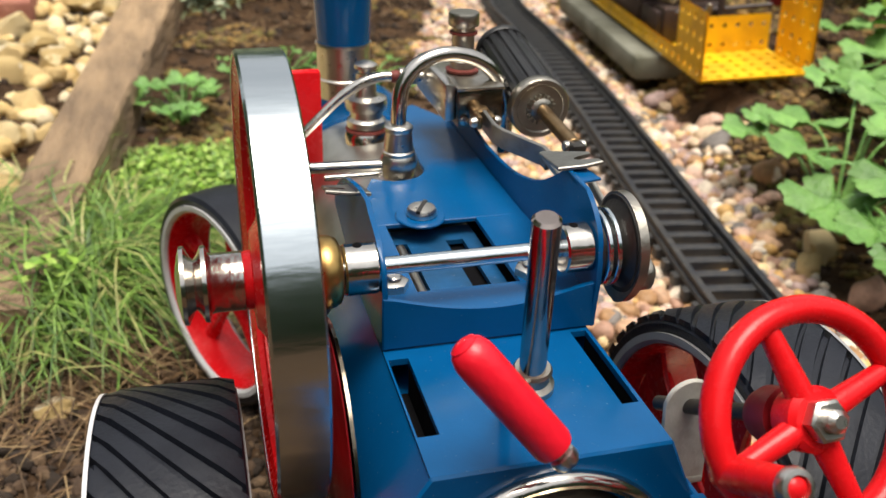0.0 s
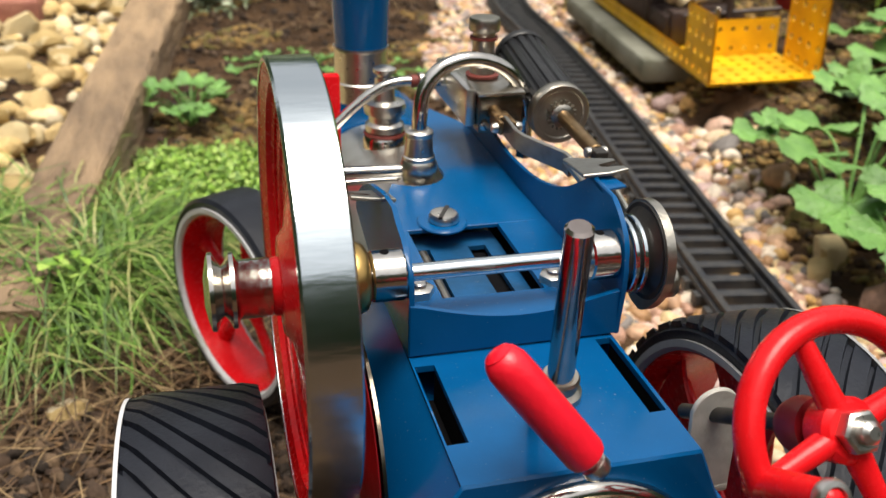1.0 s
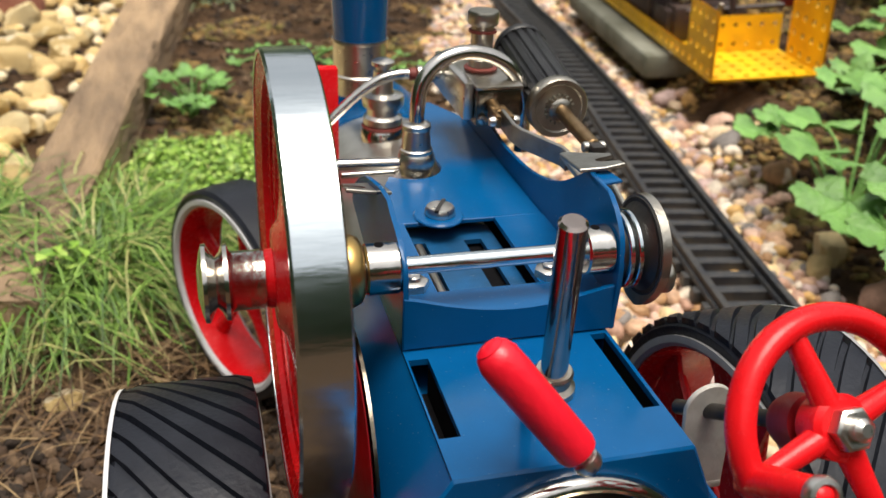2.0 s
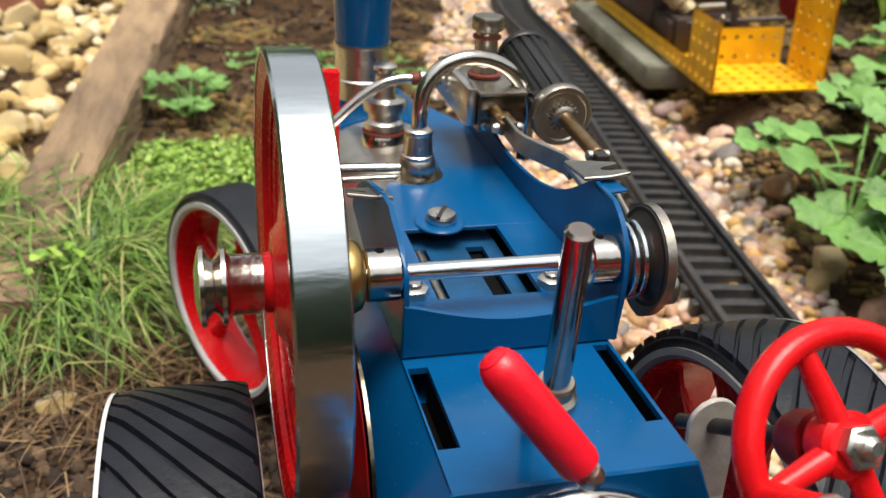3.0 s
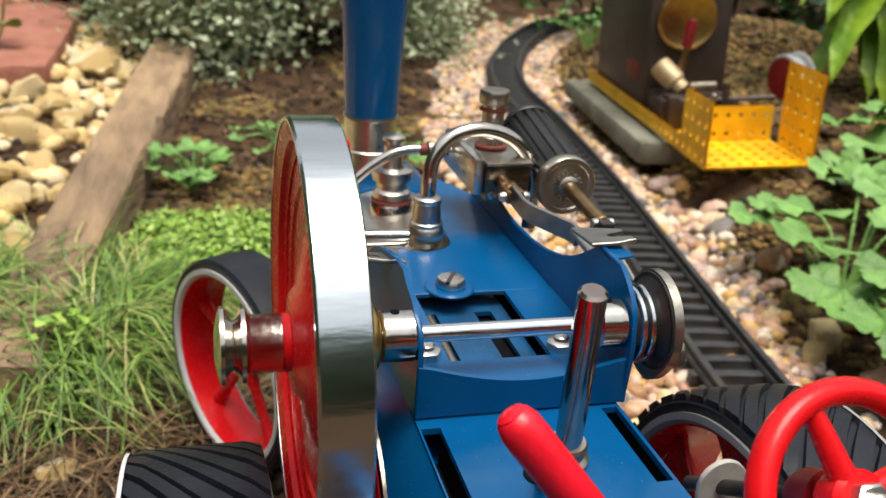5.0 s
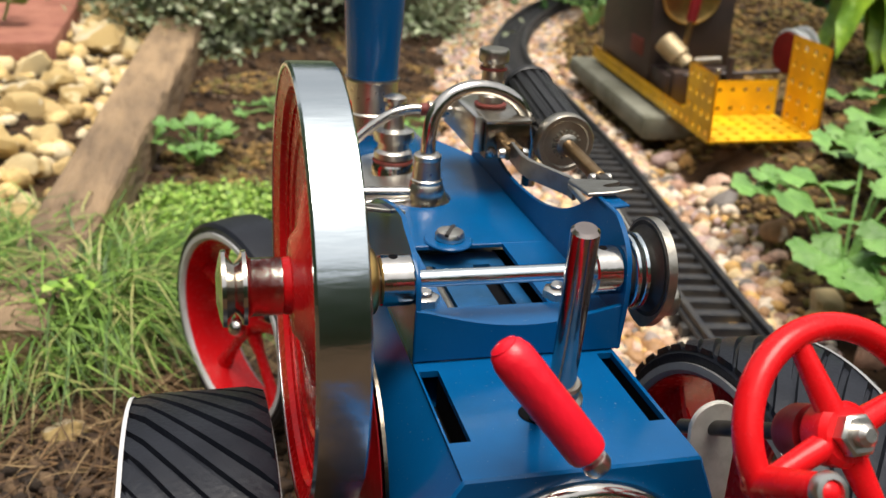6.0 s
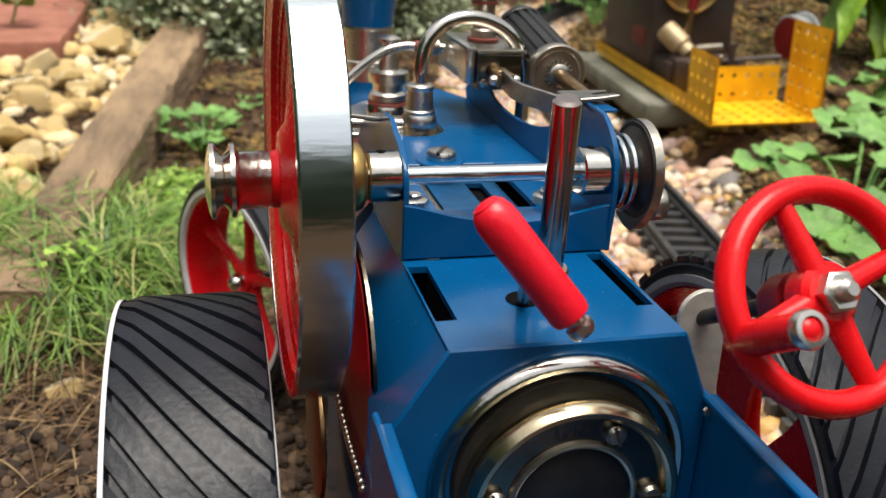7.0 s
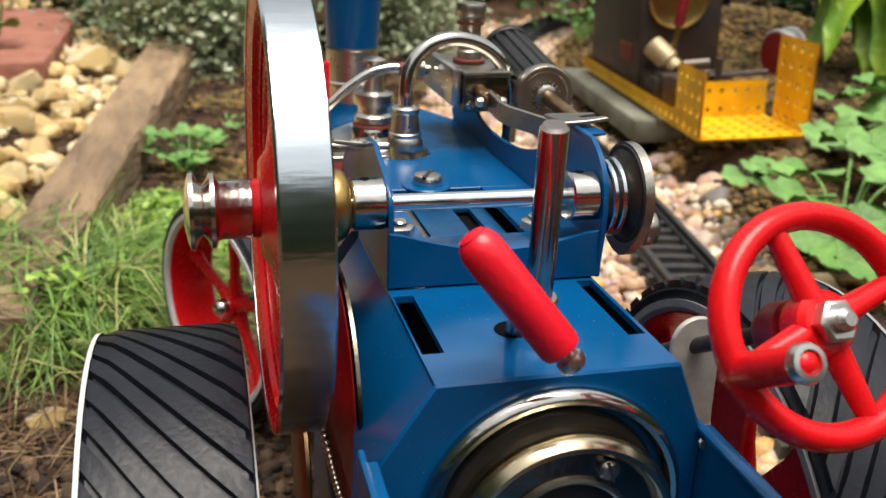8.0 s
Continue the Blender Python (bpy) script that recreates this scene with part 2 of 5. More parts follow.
def spline(points, n=12):
    """A smooth line through points."""
    P = [Vector(p) for p in points]
    P = [2 * P[0] - P[1]] + P + [2 * P[-1] - P[-2]]
    out = []
    for i in range(1, len(P) - 2):
        for k in range(n):
            t = k / n
            a, b, c, d = P[i - 1:i + 3]
            out.append(0.5 * (2 * b + (c - a) * t + (2 * a - 5 * b + 4 * c - d) * t * t + (3 * b - a - 3 * c + d) * t ** 3))
    return out + [P[-2]]


def tube(points, radius, seg=14, bm=None):
    bm = bm or bmesh.new()
    up, rings = None, []
    for i, p in enumerate(points):
        d = (points[min(i + 1, len(points) - 1)] - points[max(i - 1, 0)]).normalized()
        up = d.orthogonal().normalized() if up is None else (up - d * up.dot(d)).normalized()
        side = d.cross(up)
        r = radius(i / (len(points) - 1)) if callable(radius) else radius
        rings.append([bm.verts.new(p + r * (math.cos(2 * math.pi * k / seg) * up + math.sin(2 * math.pi * k / seg) * side)) for k in range(seg)])
    for a, b in zip(rings, rings[1:]):
        for k in range(seg):
            bm.faces.new((a[k], a[(k + 1) % seg], b[(k + 1) % seg], b[k]))
    bm.faces.new(rings[0][::-1])
    bm.faces.new(rings[-1])
    return bm


def box(x0, x1, y0, y1, z0, z1, b=0.0004, bm=None, m=Matrix()):
    bm = bm or bmesh.new()
    made = bmesh.ops.create_cube(bm, size=1, matrix=m @ Matrix.LocRotScale(((x0 + x1) / 2, (y0 + y1) / 2, (z0 + z1) / 2), None, (x1 - x0, y1 - y0, z1 - z0)))
    if b:
        edges = list({e for v in made["verts"] for e in v.link_edges})
        bmesh.ops.bevel(bm, geom=edges, offset=b, segments=2, affect="EDGES", profile=0.5)
    return bm


def sheet(outline, thick, m=Matrix(), b=0.0002, bm=None):
    """A flat plate: outline in the xy plane of m, grown along its z, with softened rims."""
    bm = bm or bmesh.new()
    lo = [bm.verts.new(m @ Vector((x, y, 0))) for x, y in outline]
    hi = [bm.verts.new(m @ Vector((x, y, thick))) for x, y in outline]
    n = len(lo)
    f1, f2 = bm.faces.new(lo[::-1]), bm.faces.new(hi)
    for k in range(n):
        bm.faces.new((lo[k], lo[(k + 1) % n], hi[(k + 1) % n], hi[k]))
    if b:
        bmesh.ops.bevel(bm, geom=list(f1.edges) + list(f2.edges), offset=b, segments=1, affect="EDGES")
    return bm


# yz plates: local x is world y, local y is world z, local z is world x
YZ = Matrix(((0, 0, 1, 0), (1, 0, 0, 0), (0, 1, 0, 0), (0, 0, 0, 1)))
# xz plates: local x is world x, local y is world z, local z is world -y
XZ = Matrix(((1, 0, 0, 0), (0, 0, -1, 0), (0, 1, 0, 0), (0, 0, 0, 1)))


def pierced(xs, ys, holes, z0, z1):
    """A flat plate on a grid of xs by ys, as one piece, with the cells in holes left out."""
    bm = bmesh.new()
    cell = {(i, j) for i in range(len(xs) - 1) for j in range(len(ys) - 1)} - set(holes)
    vs = {}

    def v(i, j, k):
        if (i, j, k) not in vs:
            vs[i, j, k] = bm.verts.new((xs[i], ys[j], (z0, z1)[k]))
        return vs[i, j, k]
    for i, j in sorted(cell):
        bm.faces.new((v(i, j, 1), v(i + 1, j, 1), v(i + 1, j + 1, 1), v(i, j + 1, 1)))
        bm.faces.new((v(i, j, 0), v(i, j + 1, 0), v(i + 1, j + 1, 0), v(i + 1, j, 0)))
        for (di, dj), (a, b) in {(-1, 0): ((0, 1), (0, 0)), (1, 0): ((1, 0), (1, 1)), (0, -1): ((0, 0), (1, 0)), (0, 1): ((1, 1), (0, 1))}.items():
            if (i + di, j + dj) not in cell:
                bm.faces.new((v(i + a[0], j + a[1], 0), v(i + b[0], j + b[1], 0), v(i + b[0], j + b[1], 1), v(i + a[0], j + a[1], 1)))
    return bm


def nut(origin, axis, r, h, bm=None):
    bm = bm or bmesh.new()
    return lathe(bm, [(0, 0), (r, 0), (r, h * 0.85), (r * 0.85, h), (0, h)], frame_of(origin, axis), 6)


def smooth_line(points, n=8):
    return [(p.x, p.y) for p in spline([(x, y, 0) for x, y in points], n)]


def empty(name, label, category, group="", kind=""):
    return tagged(new(name), label, category, group, kind)


def many(name, verts, faces, material, label, category, smooth=True):
    """One object of countless small pieces."""
    me = bpy.data.meshes.new(name)
    me.from_pydata(verts, [], faces)
    me.materials.append(material)
    if smooth:
        me.polygons.foreach_set("use_smooth", np.ones(len(me.polygons), dtype=bool))
    me.update()
    return tagged(new(name, me), label, category, kind="stuff")


# ---- ground ----
TRACK_LINE = spline([(0.14, -0.5, 0), (0.15, -0.1, 0), (0.184, 0.161, 0), (0.215, 0.342, 0), (0.236, 0.465, 0), (0.262, 0.66, 0), (0.276, 0.79, 0), (0.315, 0.93, 0), (0.395, 1.1, 0), (0.53, 1.29, 0), (0.75, 1.4, 0), (1.05, 1.42, 0)], 16)
TRACK_XY = np.array([(p.x, p.y) for p in TRACK_LINE])


def off_track(x, y):
    """Signed distance from the track's middle: plus to its right."""
    d = TRACK_XY - np.array((x, y))
    k = int(np.argmin((d ** 2).sum(1)))
    a, b = TRACK_XY[max(k - 1, 0)], TRACK_XY[min(k + 1, len(TRACK_XY) - 1)]
    t = (b - a) / np.linalg.norm(b - a)
    r = np.array((x, y)) - TRACK_XY[k]
    return r[0] * t[1] - r[1] * t[0]


def step(a, b, v):
    t = min(1, max(0, (v - a) / (b - a)))
    return t * t * (3 - 2 * t)


def height(x, y):
    if abs(x) > 3 or abs(y - 0.5) > 3:
        return 0.02 * noise.noise((x * 0.3, y * 0.3, 0))
    d = off_track(x, y)
    rough = 0.006 * noise.noise((x * 14, y * 14, 0)) + 0.0035 * noise.noise((x * 45, y * 45, 3)) + 0.002 * noise.noise((x * 110, y * 110, 5))
    near = 1 - 0.75 * (1 - step(0.05, 0.15, abs(x))) * (1 - step(0.05, 0.28, abs(y - 0.05)))
    if abs(d) < 0.05:
        near *= 0.3
    h = rough * near
    h += 0.026 * step(0.045, 0.12, d) * step(0.15, 0.45, y) + 0.012 * step(0.045, 0.12, d)
    h += 0.016 * (1 - step(-0.2, -0.12, x + 0.06 * (0.6 - y)))
    h += 0.012 * step(0.5, 0.9, y) * step(-0.1, 0.05, x) * step(0.05, 0.12, -d) + 0.048 * math.exp(-((x - 0.6) / 0.12) ** 2 - ((y - 0.84) / 0.1) ** 2)
    # the soil is pressed down under the toy engine's base
    under = step(0.27, 0.3, x - 0.12 * (y - 0.42)) * (1 - step(0.39, 0.425, x - 0.12 * (y - 0.42))) * step(0.385, 0.41, y) * (1 - step(0.72, 0.78, y))
    return h - 0.004 - 0.012 * under


def spaced(lo, hi, fine, reach):
    mid = list(np.arange(lo, hi, fine))
    out, s, v = [], fine, hi
    while v < reach:
        out.append(v)
        s *= 1.35
        v += s
    low, s, v = [], fine, lo
    while v > -reach:
        s *= 1.35
        v -= s
        low.append(v)
    return low[::-1] + mid + out + [reach]


gx, gy = spaced(-0.5, 0.8, 0.0075, 80), spaced(-0.3, 1.5, 0.0075, 80)
gv = [(x, y, height(x, y)) for y in gy for x in gx]
gf = [(j * len(gx) + i, j * len(gx) + i + 1, (j + 1) * len(gx) + i + 1, (j + 1) * len(gx) + i) for j in range(len(gy) - 1) for i in range(len(gx) - 1)]
ground = many("ground", gv, gf, SOIL, "dark brown crumbly garden soil", "ground")
ground["kind"] = "structure"

# ---- pieces for scattering ----
rng = np.random.default_rng(7)


def break_faces(bm, g, cuts, lo, hi):
    """Breaks flat faces onto a rounded stone."""
    for _ in range(cuts):
        n = Vector((g.gauss(0, 1), g.gauss(0, 1), g.gauss(0, 1))).normalized()
        d = g.uniform(lo, hi)
        for v in bm.verts:
            over = v.co.dot(n) - d
            if over > 0:
                v.co -= n * over * 0.94


def blobs(subdiv, rough, count, seed):
    out = []
    for k in range(count):
        bm = bmesh.new()
        bmesh.ops.create_icosphere(bm, subdivisions=subdiv, radius=1)
        off = Vector((seed + k * 7.3, k * 3.1, 0))
        for v in bm.verts:
            c = v.co.normalized()
            v.co = c * (1 + rough * noise.noise(c * 1.1 + off) + 0.35 * rough * noise.noise(c * 2.6 + off))
        break_faces(bm, random.Random(seed + k), 4, 0.7, 0.95)
        out.append((np.array([v.co[:] for v in bm.verts]), np.array([[v.index for v in f.verts] for f in bm.faces])))
        bm.free()
    return out


def scatter(spots, shapes, squash=(0.55, 0.9)):
    """Stones at spots of (x, y, z, size), joined."""
    V, Fc, base = [], [], 0
    for x, y, z, s in spots:
        v, f = shapes[rng.integers(len(shapes))]
        k = np.array((1, rng.uniform(0.7, 1), rng.uniform(*squash)))
        a = rng.uniform(0, 6.3)
        tilt = np.array(Euler((rng.uniform(-0.5, 0.5), rng.uniform(-0.5, 0.5), a)).to_matrix())
        V.append((v * k * s) @ tilt.T + (x, y, z))
        Fc.append(f + base)
        base += len(v)
    return np.concatenate(V).tolist(), np.concatenate(Fc).tolist()


def spread(count, x0, x1, y0, y1, keep, lo, hi, sink=0.3, power=1.6):
    out = []
    for _ in range(count):
        x, y = rng.uniform(x0, x1), rng.uniform(y0, y1)
        if keep(x, y):
            s = lo + (hi - lo) * rng.random() ** power
            out.append((x, y, height(x, y) + s * (0.5 - sink), s))
    return out


STONES, CRUMBS = blobs(2, 0.4, 10, 0), blobs(1, 0.7, 8, 50)


def edge(x, y):
    return 0.02 * noise.noise((x * 9, y * 9, 8))


def in_gravel(x, y):
    d = off_track(x, y) + edge(x, y)
    return -0.115 + 0.04 * step(0.55, 0.9, y) + 0.03 * noise.noise((x * 40, y * 40, 3)) < d < 0.062 and not (abs(x) < 0.09 and y < 0.2)


def in_soil(x, y):
    return (not in_gravel(x, y) or (y > 0.6 and rng.random() < 0.5)) and not (0.28 < x - 0.12 * (y - 0.42) < 0.4 and 0.4 < y < 0.74)


v, f = scatter(spread(42000, 0.05, 0.75, -0.12, 1.45, in_gravel, 0.0026, 0.0068), STONES)
many("gravel", v, f, GRAVEL, "mixed pink, tan and white pea gravel beside the track", "gravel")
v, f = scatter([s for s in spread(40, 0.24, 0.34, 0.12, 0.5, lambda x, y: 0.03 < off_track(x, y) < 0.085, 0.007, 0.013)], STONES)
many("pebbles", v, f, GRAVEL, "larger pale pebbles along the gravel's edge", "pebbles")
v, f = scatter(spread(17000, -0.3, 0.62, -0.1, 1.2, in_soil, 0.0012, 0.0055, 0.2, 3.0), CRUMBS)
w, e = scatter(spread(5000, -0.2, -0.03, -0.02, 0.23, in_soil, 0.001, 0.0045, 0.2, 2.5), CRUMBS)
many("soil_crumbs", w, e, CLOD, "loose dark soil crumbs beside the wheels", "soil")
many("soil_crumbs", v, f, CLOD, "loose crumbs of brown soil", "soil")

v, f = scatter(spread(24000, 0.26, 0.8, 0.1, 1.1, lambda x, y: off_track(x, y) + edge(x, y) > 0.055 and noise.noise((x * 11, y * 11, 2)) > (-0.25 if y < 0.6 else -0.7), 0.0022, 0.0066, 0.35, 1.4), CRUMBS, (0.35, 0.6))
many("moss", v, f, MOSS, "brown mossy crust over the soil mound", "moss")

v, f = scatter(spread(9000, -0.1, 0.2, 0.44, 1.05, lambda x, y: in_soil(x, y) and noise.noise((x * 13, y * 13, 6)) > 0.08, 0.002, 0.006, 0.35, 1.4), CRUMBS, (0.35, 0.6))
many("soil_moss", v, f, MOSS, "brown mossy patches on bare soil", "moss")

# ---- timber edging ----
plank = empty("timber_edging", "weathered brown timber edging board with a split, chipped end", "timber")
bm = bmesh.new()
rows = []
A0, A1 = Vector((-0.1594 + 0.0909 * 0.19, 0.19, 0)), Vector((-0.1594 + 0.0909 * 0.93, 0.93, 0))
along = (A1 - A0).normalized()
across = Vector((along.y, -along.x, 0))
for k in range(61):
    t = k / 60
    p = A0.lerp(A1, t)
    wob = [0.0015 * noise.noise((t * 30, q * 5.0, 1)) for q in range(6)]
    half = 0.0134 + 0.0142 * p.y + 0.001 * noise.noise((t * 6, 2, 2))
    chip = 0.004 * max(0, noise.noise((t * 18, 9, 4)))
    sec = [(-half, -0.02), (-half + wob[0], 0.025), (-half + 0.003, 0.0295 + wob[1]), (0, 0.03 + wob[2]), (half - 0.002 - chip, 0.0295 + wob[3]), (half + wob[4] - chip * 0.5, 0.0275 - chip), (half + wob[5], 0.012), (half, -0.02)]
    rows.append([bm.verts.new(p + across * a + Vector((0, 0, z))) for a, z in sec])
for a, b in zip(rows, rows[1:]):
    for k in range(len(a)):
        bm.faces.new((a[k], a[(k + 1) % len(a)], b[(k + 1) % len(b)], b[k]))
bm.faces.new(rows[0])
bm.faces.new(rows[-1][::-1])
part("board", bm, WOOD, plank)

# ---- cream stones beyond the timber ----
GROUP_STONES = "cream limestone chunks beyond the timber edging"
stone_meshes = []
for k in range(9):
    bm = bmesh.new()
    bmesh.ops.create_icosphere(bm, subdivisions=3, radius=1)
    for vv in bm.verts:
        c = vv.co.normalized()
        o = Vector((k * 5.7, 2, 1))
        q = 1 + 0.45 * noise.noise(c * 0.9 + o) + 0.22 * noise.noise(c * 2.2 + o) + 0.06 * noise.noise(c * 6 + o)
        vv.co = c * q
    break_faces(bm, random.Random(k), 9, 0.62, 0.9)
    for vv in bm.verts:
        vv.co = Vector((vv.co.x * 1.1, vv.co.y * 0.9, vv.co.z * 0.68)) + 0.03 * noise.noise_vector(vv.co * 4)
    me = bpy.data.meshes.new("limestone_chunk")
    bm.to_mesh(me)
    bm.free()
    me.polygons.foreach_set("use_smooth", np.ones(len(me.polygons), dtype=bool))
    me.set_sharp_from_angle(angle=radians(24))
    me.materials.append(CREAM)
    stone_meshes.append(me)
taken = []
for _ in range(4000):
    x, y = rng.uniform(-0.62, -0.09), rng.uniform(0.1, 1.35)
    s = rng.uniform(0.01, 0.0195)
    px = A0.x + (y - A0.y) * along.x / along.y
    if x > px - 0.016 - 0.0142 * y - 0.7 * s or (x < -0.17 and 0.72 < y < 1.2 and x > -0.4):
        continue
    if any((x - a) ** 2 + (y - b) ** 2 < (0.78 * (s + c)) ** 2 for a, b, c in taken):
        continue
    taken.append((x, y, s))
    if len(taken) > 280:
        break
for x, y, s in taken:
    ob = new("limestone_chunk", stone_meshes[rng.integers(9)])
    ob.matrix_basis = Matrix.LocRotScale((x, y, height(x, y) + s * 0.42), Euler((rng.uniform(-0.4, 0.4), rng.uniform(-0.4, 0.4), rng.uniform(0, 6))), (s, s, s))
    tagged(ob, "pale cream limestone chunk lying among others", "stone", GROUP_STONES)
v, f = scatter(spread(2500, -0.6, -0.1, 0.1, 1.35, lambda x, y: x < A0.x + (y - A0.y) * along.x / along.y - 0.03, 0.004, 0.012, 0.3), STONES)
many("limestone_chippings", v, f, CREAM, "small cream limestone chippings between the chunks", "chippings")
for x, y, s, lab in [(-0.158, 0.83, 0.026, "large smooth buff stone beside the brick"), (-0.116, 0.16, 0.0085, "rough tan stone half sunk in the soil"), (0.262, 0.213, 0.0125, "pale yellow pebble at the gravel's edge"), (0.247, 0.2, 0.01, "rounded buff pebble at the gravel's edge")]:
    ob = new("garden_stone", stone_meshes[int(s * 1000) % 9])
    ob.matrix_basis = Matrix.LocRotScale((x, y, height(x, y) + s * 0.35), Euler((0.2, 0.1, y * 20)), (s, s, s))
    tagged(ob, lab, "stone")

# ---- brick ----
brick = empty("paving_slab", "worn red-brown paving slab lying on the gravel", "paving slab")
bm = box(-0.11, 0.11, -0.2, 0.2, 0, 0.03, 0.004)
bmesh.ops.subdivide_edges(bm, edges=[e for e in bm.edges if e.calc_length() > 0.1], cuts=12, use_grid_fill=True)
for vv in bm.verts:
    vv.co += 0.0012 * noise.noise_vector(vv.co * 50)
part("body", bm, BRICK, brick)
brick.matrix_basis = pose(-0.299, 0.952, 0.004, 0, 0, 0)

# ---- model railway track ----
track = empty("model_railway_track", "black plastic model railway track with two rails on close sleepers", "railway track")
length = [0.0]
for a, b in zip(TRACK_LINE, TRACK_LINE[1:]):
    length.append(length[-1] + (b - a).length)


def on_track(s):
    k = min(max(int(np.searchsorted(length, s)) - 1, 0), len(TRACK_LINE) - 2)
    t = (s - length[k]) / (length[k + 1] - length[k])
    return TRACK_LINE[k].lerp(TRACK_LINE[k + 1], t), (TRACK_LINE[k + 1] - TRACK_LINE[k]).normalized()


bm = box(-0.0225, 0.0225, -0.003, 0.003, 0.001, 0.0072, 0.0006)
sleeper_mesh = bpy.data.meshes.new("sleeper")
bm.to_mesh(sleeper_mesh)
bm.free()
sleeper_mesh.materials.append(TRACK)
for side in (-1, 1):
    bm = bmesh.new()
    rows = []
    n = 200
    for k in range(n + 1):
        p, d = on_track(length[-1] * k / n)
        a = Vector((d.y, -d.x, 0))
        o = p + a * side * 0.0165
        rows.append([bm.verts.new(o + a * u + Vector((0, 0, w))) for u, w in ((-0.003, 0.0072), (-0.0026, 0.009), (-0.0009, 0.0095), (-0.0009, 0.0112), (-0.0016, 0.0118), (-0.0016, 0.0134), (0.0016, 0.0134), (0.0016, 0.0118), (0.0009, 0.0112), (0.0009, 0.0095), (0.0026, 0.009), (0.003, 0.0072))])
    for a, b in zip(rows, rows[1:]):
        for k in range(12):
            bm.faces.new((a[k], a[(k + 1) % 12], b[(k + 1) % 12], b[k]))
    bm.faces.new(rows[0])
    bm.faces.new(rows[-1])
    part("rail", bm, TRACK, track)
s = 0.15
while s < length[-1] - 0.02:
    p, d = on_track(s)
    ob = new("sleeper", sleeper_mesh)
    ob.matrix_basis = Matrix.LocRotScale(p, Euler((0, 0, math.atan2(d.y, d.x) - math.pi / 2)), None)
    ob.parent = track
    s += 0.0148


# ---- unseen clipped hedge all round, added to block low sky and darken reflections ----
# the west side is tallest, to darken faces turned left
for tag, x0, x1, y0, y1, top in [("north", -2.4, 2.6, 2.5, 2.8, 0.95), ("south", -2.4, 2.6, -2.1, -1.8, 1.2), ("west", -2.4, -2.1, -1.8, 2.5, 2.1), ("east", 2.3, 2.6, -1.8, 2.5, 0.95)]:
    bm = box(x0, x1, y0, y1, -0.05, top, 0.05)
    tagged(part("unseen_hedge_" + tag, bm, HEDGE), "plain dark green unseen hedge added to block low sky light", "hedge", kind="structure")


# ---- plants ----
def lobed(name, size, lobes, seed, material, parent, m, cup=0.25):
    """A lobed, toothed leaf on m: stalk end at the origin, tip along y."""
    g = random.Random(seed)
    bm = bmesh.new()
    n, rings = 80, 4
    c = bm.verts.new(m @ Vector((0, 0, 0)))
    prev = None
    for r in range(1, rings + 1):
        ring = []
        for k in range(n):
            a = math.pi * 2 * k / n
            w = abs(math.cos(lobes * 0.5 * (a - math.pi)))
            rad = (0.56 + 0.44 * w ** 0.9) * (1 - 0.32 * math.cos(a) ** 2 * (math.cos(a) > 0.4)) + 0.2 * abs((k % 4) / 4 - 0.5)
            if abs(a) < 0.25 or abs(a - 2 * math.pi) < 0.25:
                rad *= 0.35
            q = rad * size * 0.55 * r / rings
            x, y = q * math.sin(a), -q * math.cos(a)
            z = cup * (x * x + y * y) / size + 0.05 * size * math.sin(lobes * a + g.random()) * (r / rings) ** 2 + 0.16 * size * (r / rings) * (w - 0.6)
            ring.append(bm.verts.new(m @ Vector((x, y + 0.12 * size, z))))
        for k in range(n):
            if prev:
                bm.faces.new((prev[k], prev[(k + 1) % n], ring[(k + 1) % n], ring[k]))
            else:
                bm.faces.new((c, ring[(k + 1) % n], ring[k]))
        prev = ring
    ob = part(name, bm, material, parent)
    return ob


def lobed_plant(x, y, spreadr, high, leaves, size, seed, label, lobes=5):
    g = random.Random(seed)
    plant = empty("lobed_leaf_plant", label, "plant")
    z0 = height(x, y) - 0.003
    for k in range(leaves):
        a = 2.4 * k + g.uniform(-0.4, 0.4)
        r = spreadr * math.sqrt((k + 0.6) / leaves) * g.uniform(0.8, 1.15)
        tip = Vector((x + r * math.cos(a), y + r * math.sin(a), z0 + high * g.uniform(0.6, 1.1) * (1 - 0.35 * r / spreadr)))
        foot = Vector((x + 0.08 * r * math.cos(a), y + 0.08 * r * math.sin(a), z0))
        mid = foot.lerp(tip, 0.5) + Vector((0, 0, 0.22 * (tip - foot).length))
        part("stalk", tube(spline([foot, mid, tip], 6), lambda t: 0.0012 - 0.0005 * t, 6), LEAF, plant)
        m = Matrix.LocRotScale(tip, Euler((g.uniform(-0.3, 0.12), g.uniform(-0.22, 0.22), a - math.pi / 2 + g.uniform(-0.5, 0.5))), None)
        lobed("leaf", size * g.uniform(0.7, 1.2), lobes, seed * 31 + k, LEAF, plant, m)
    return plant


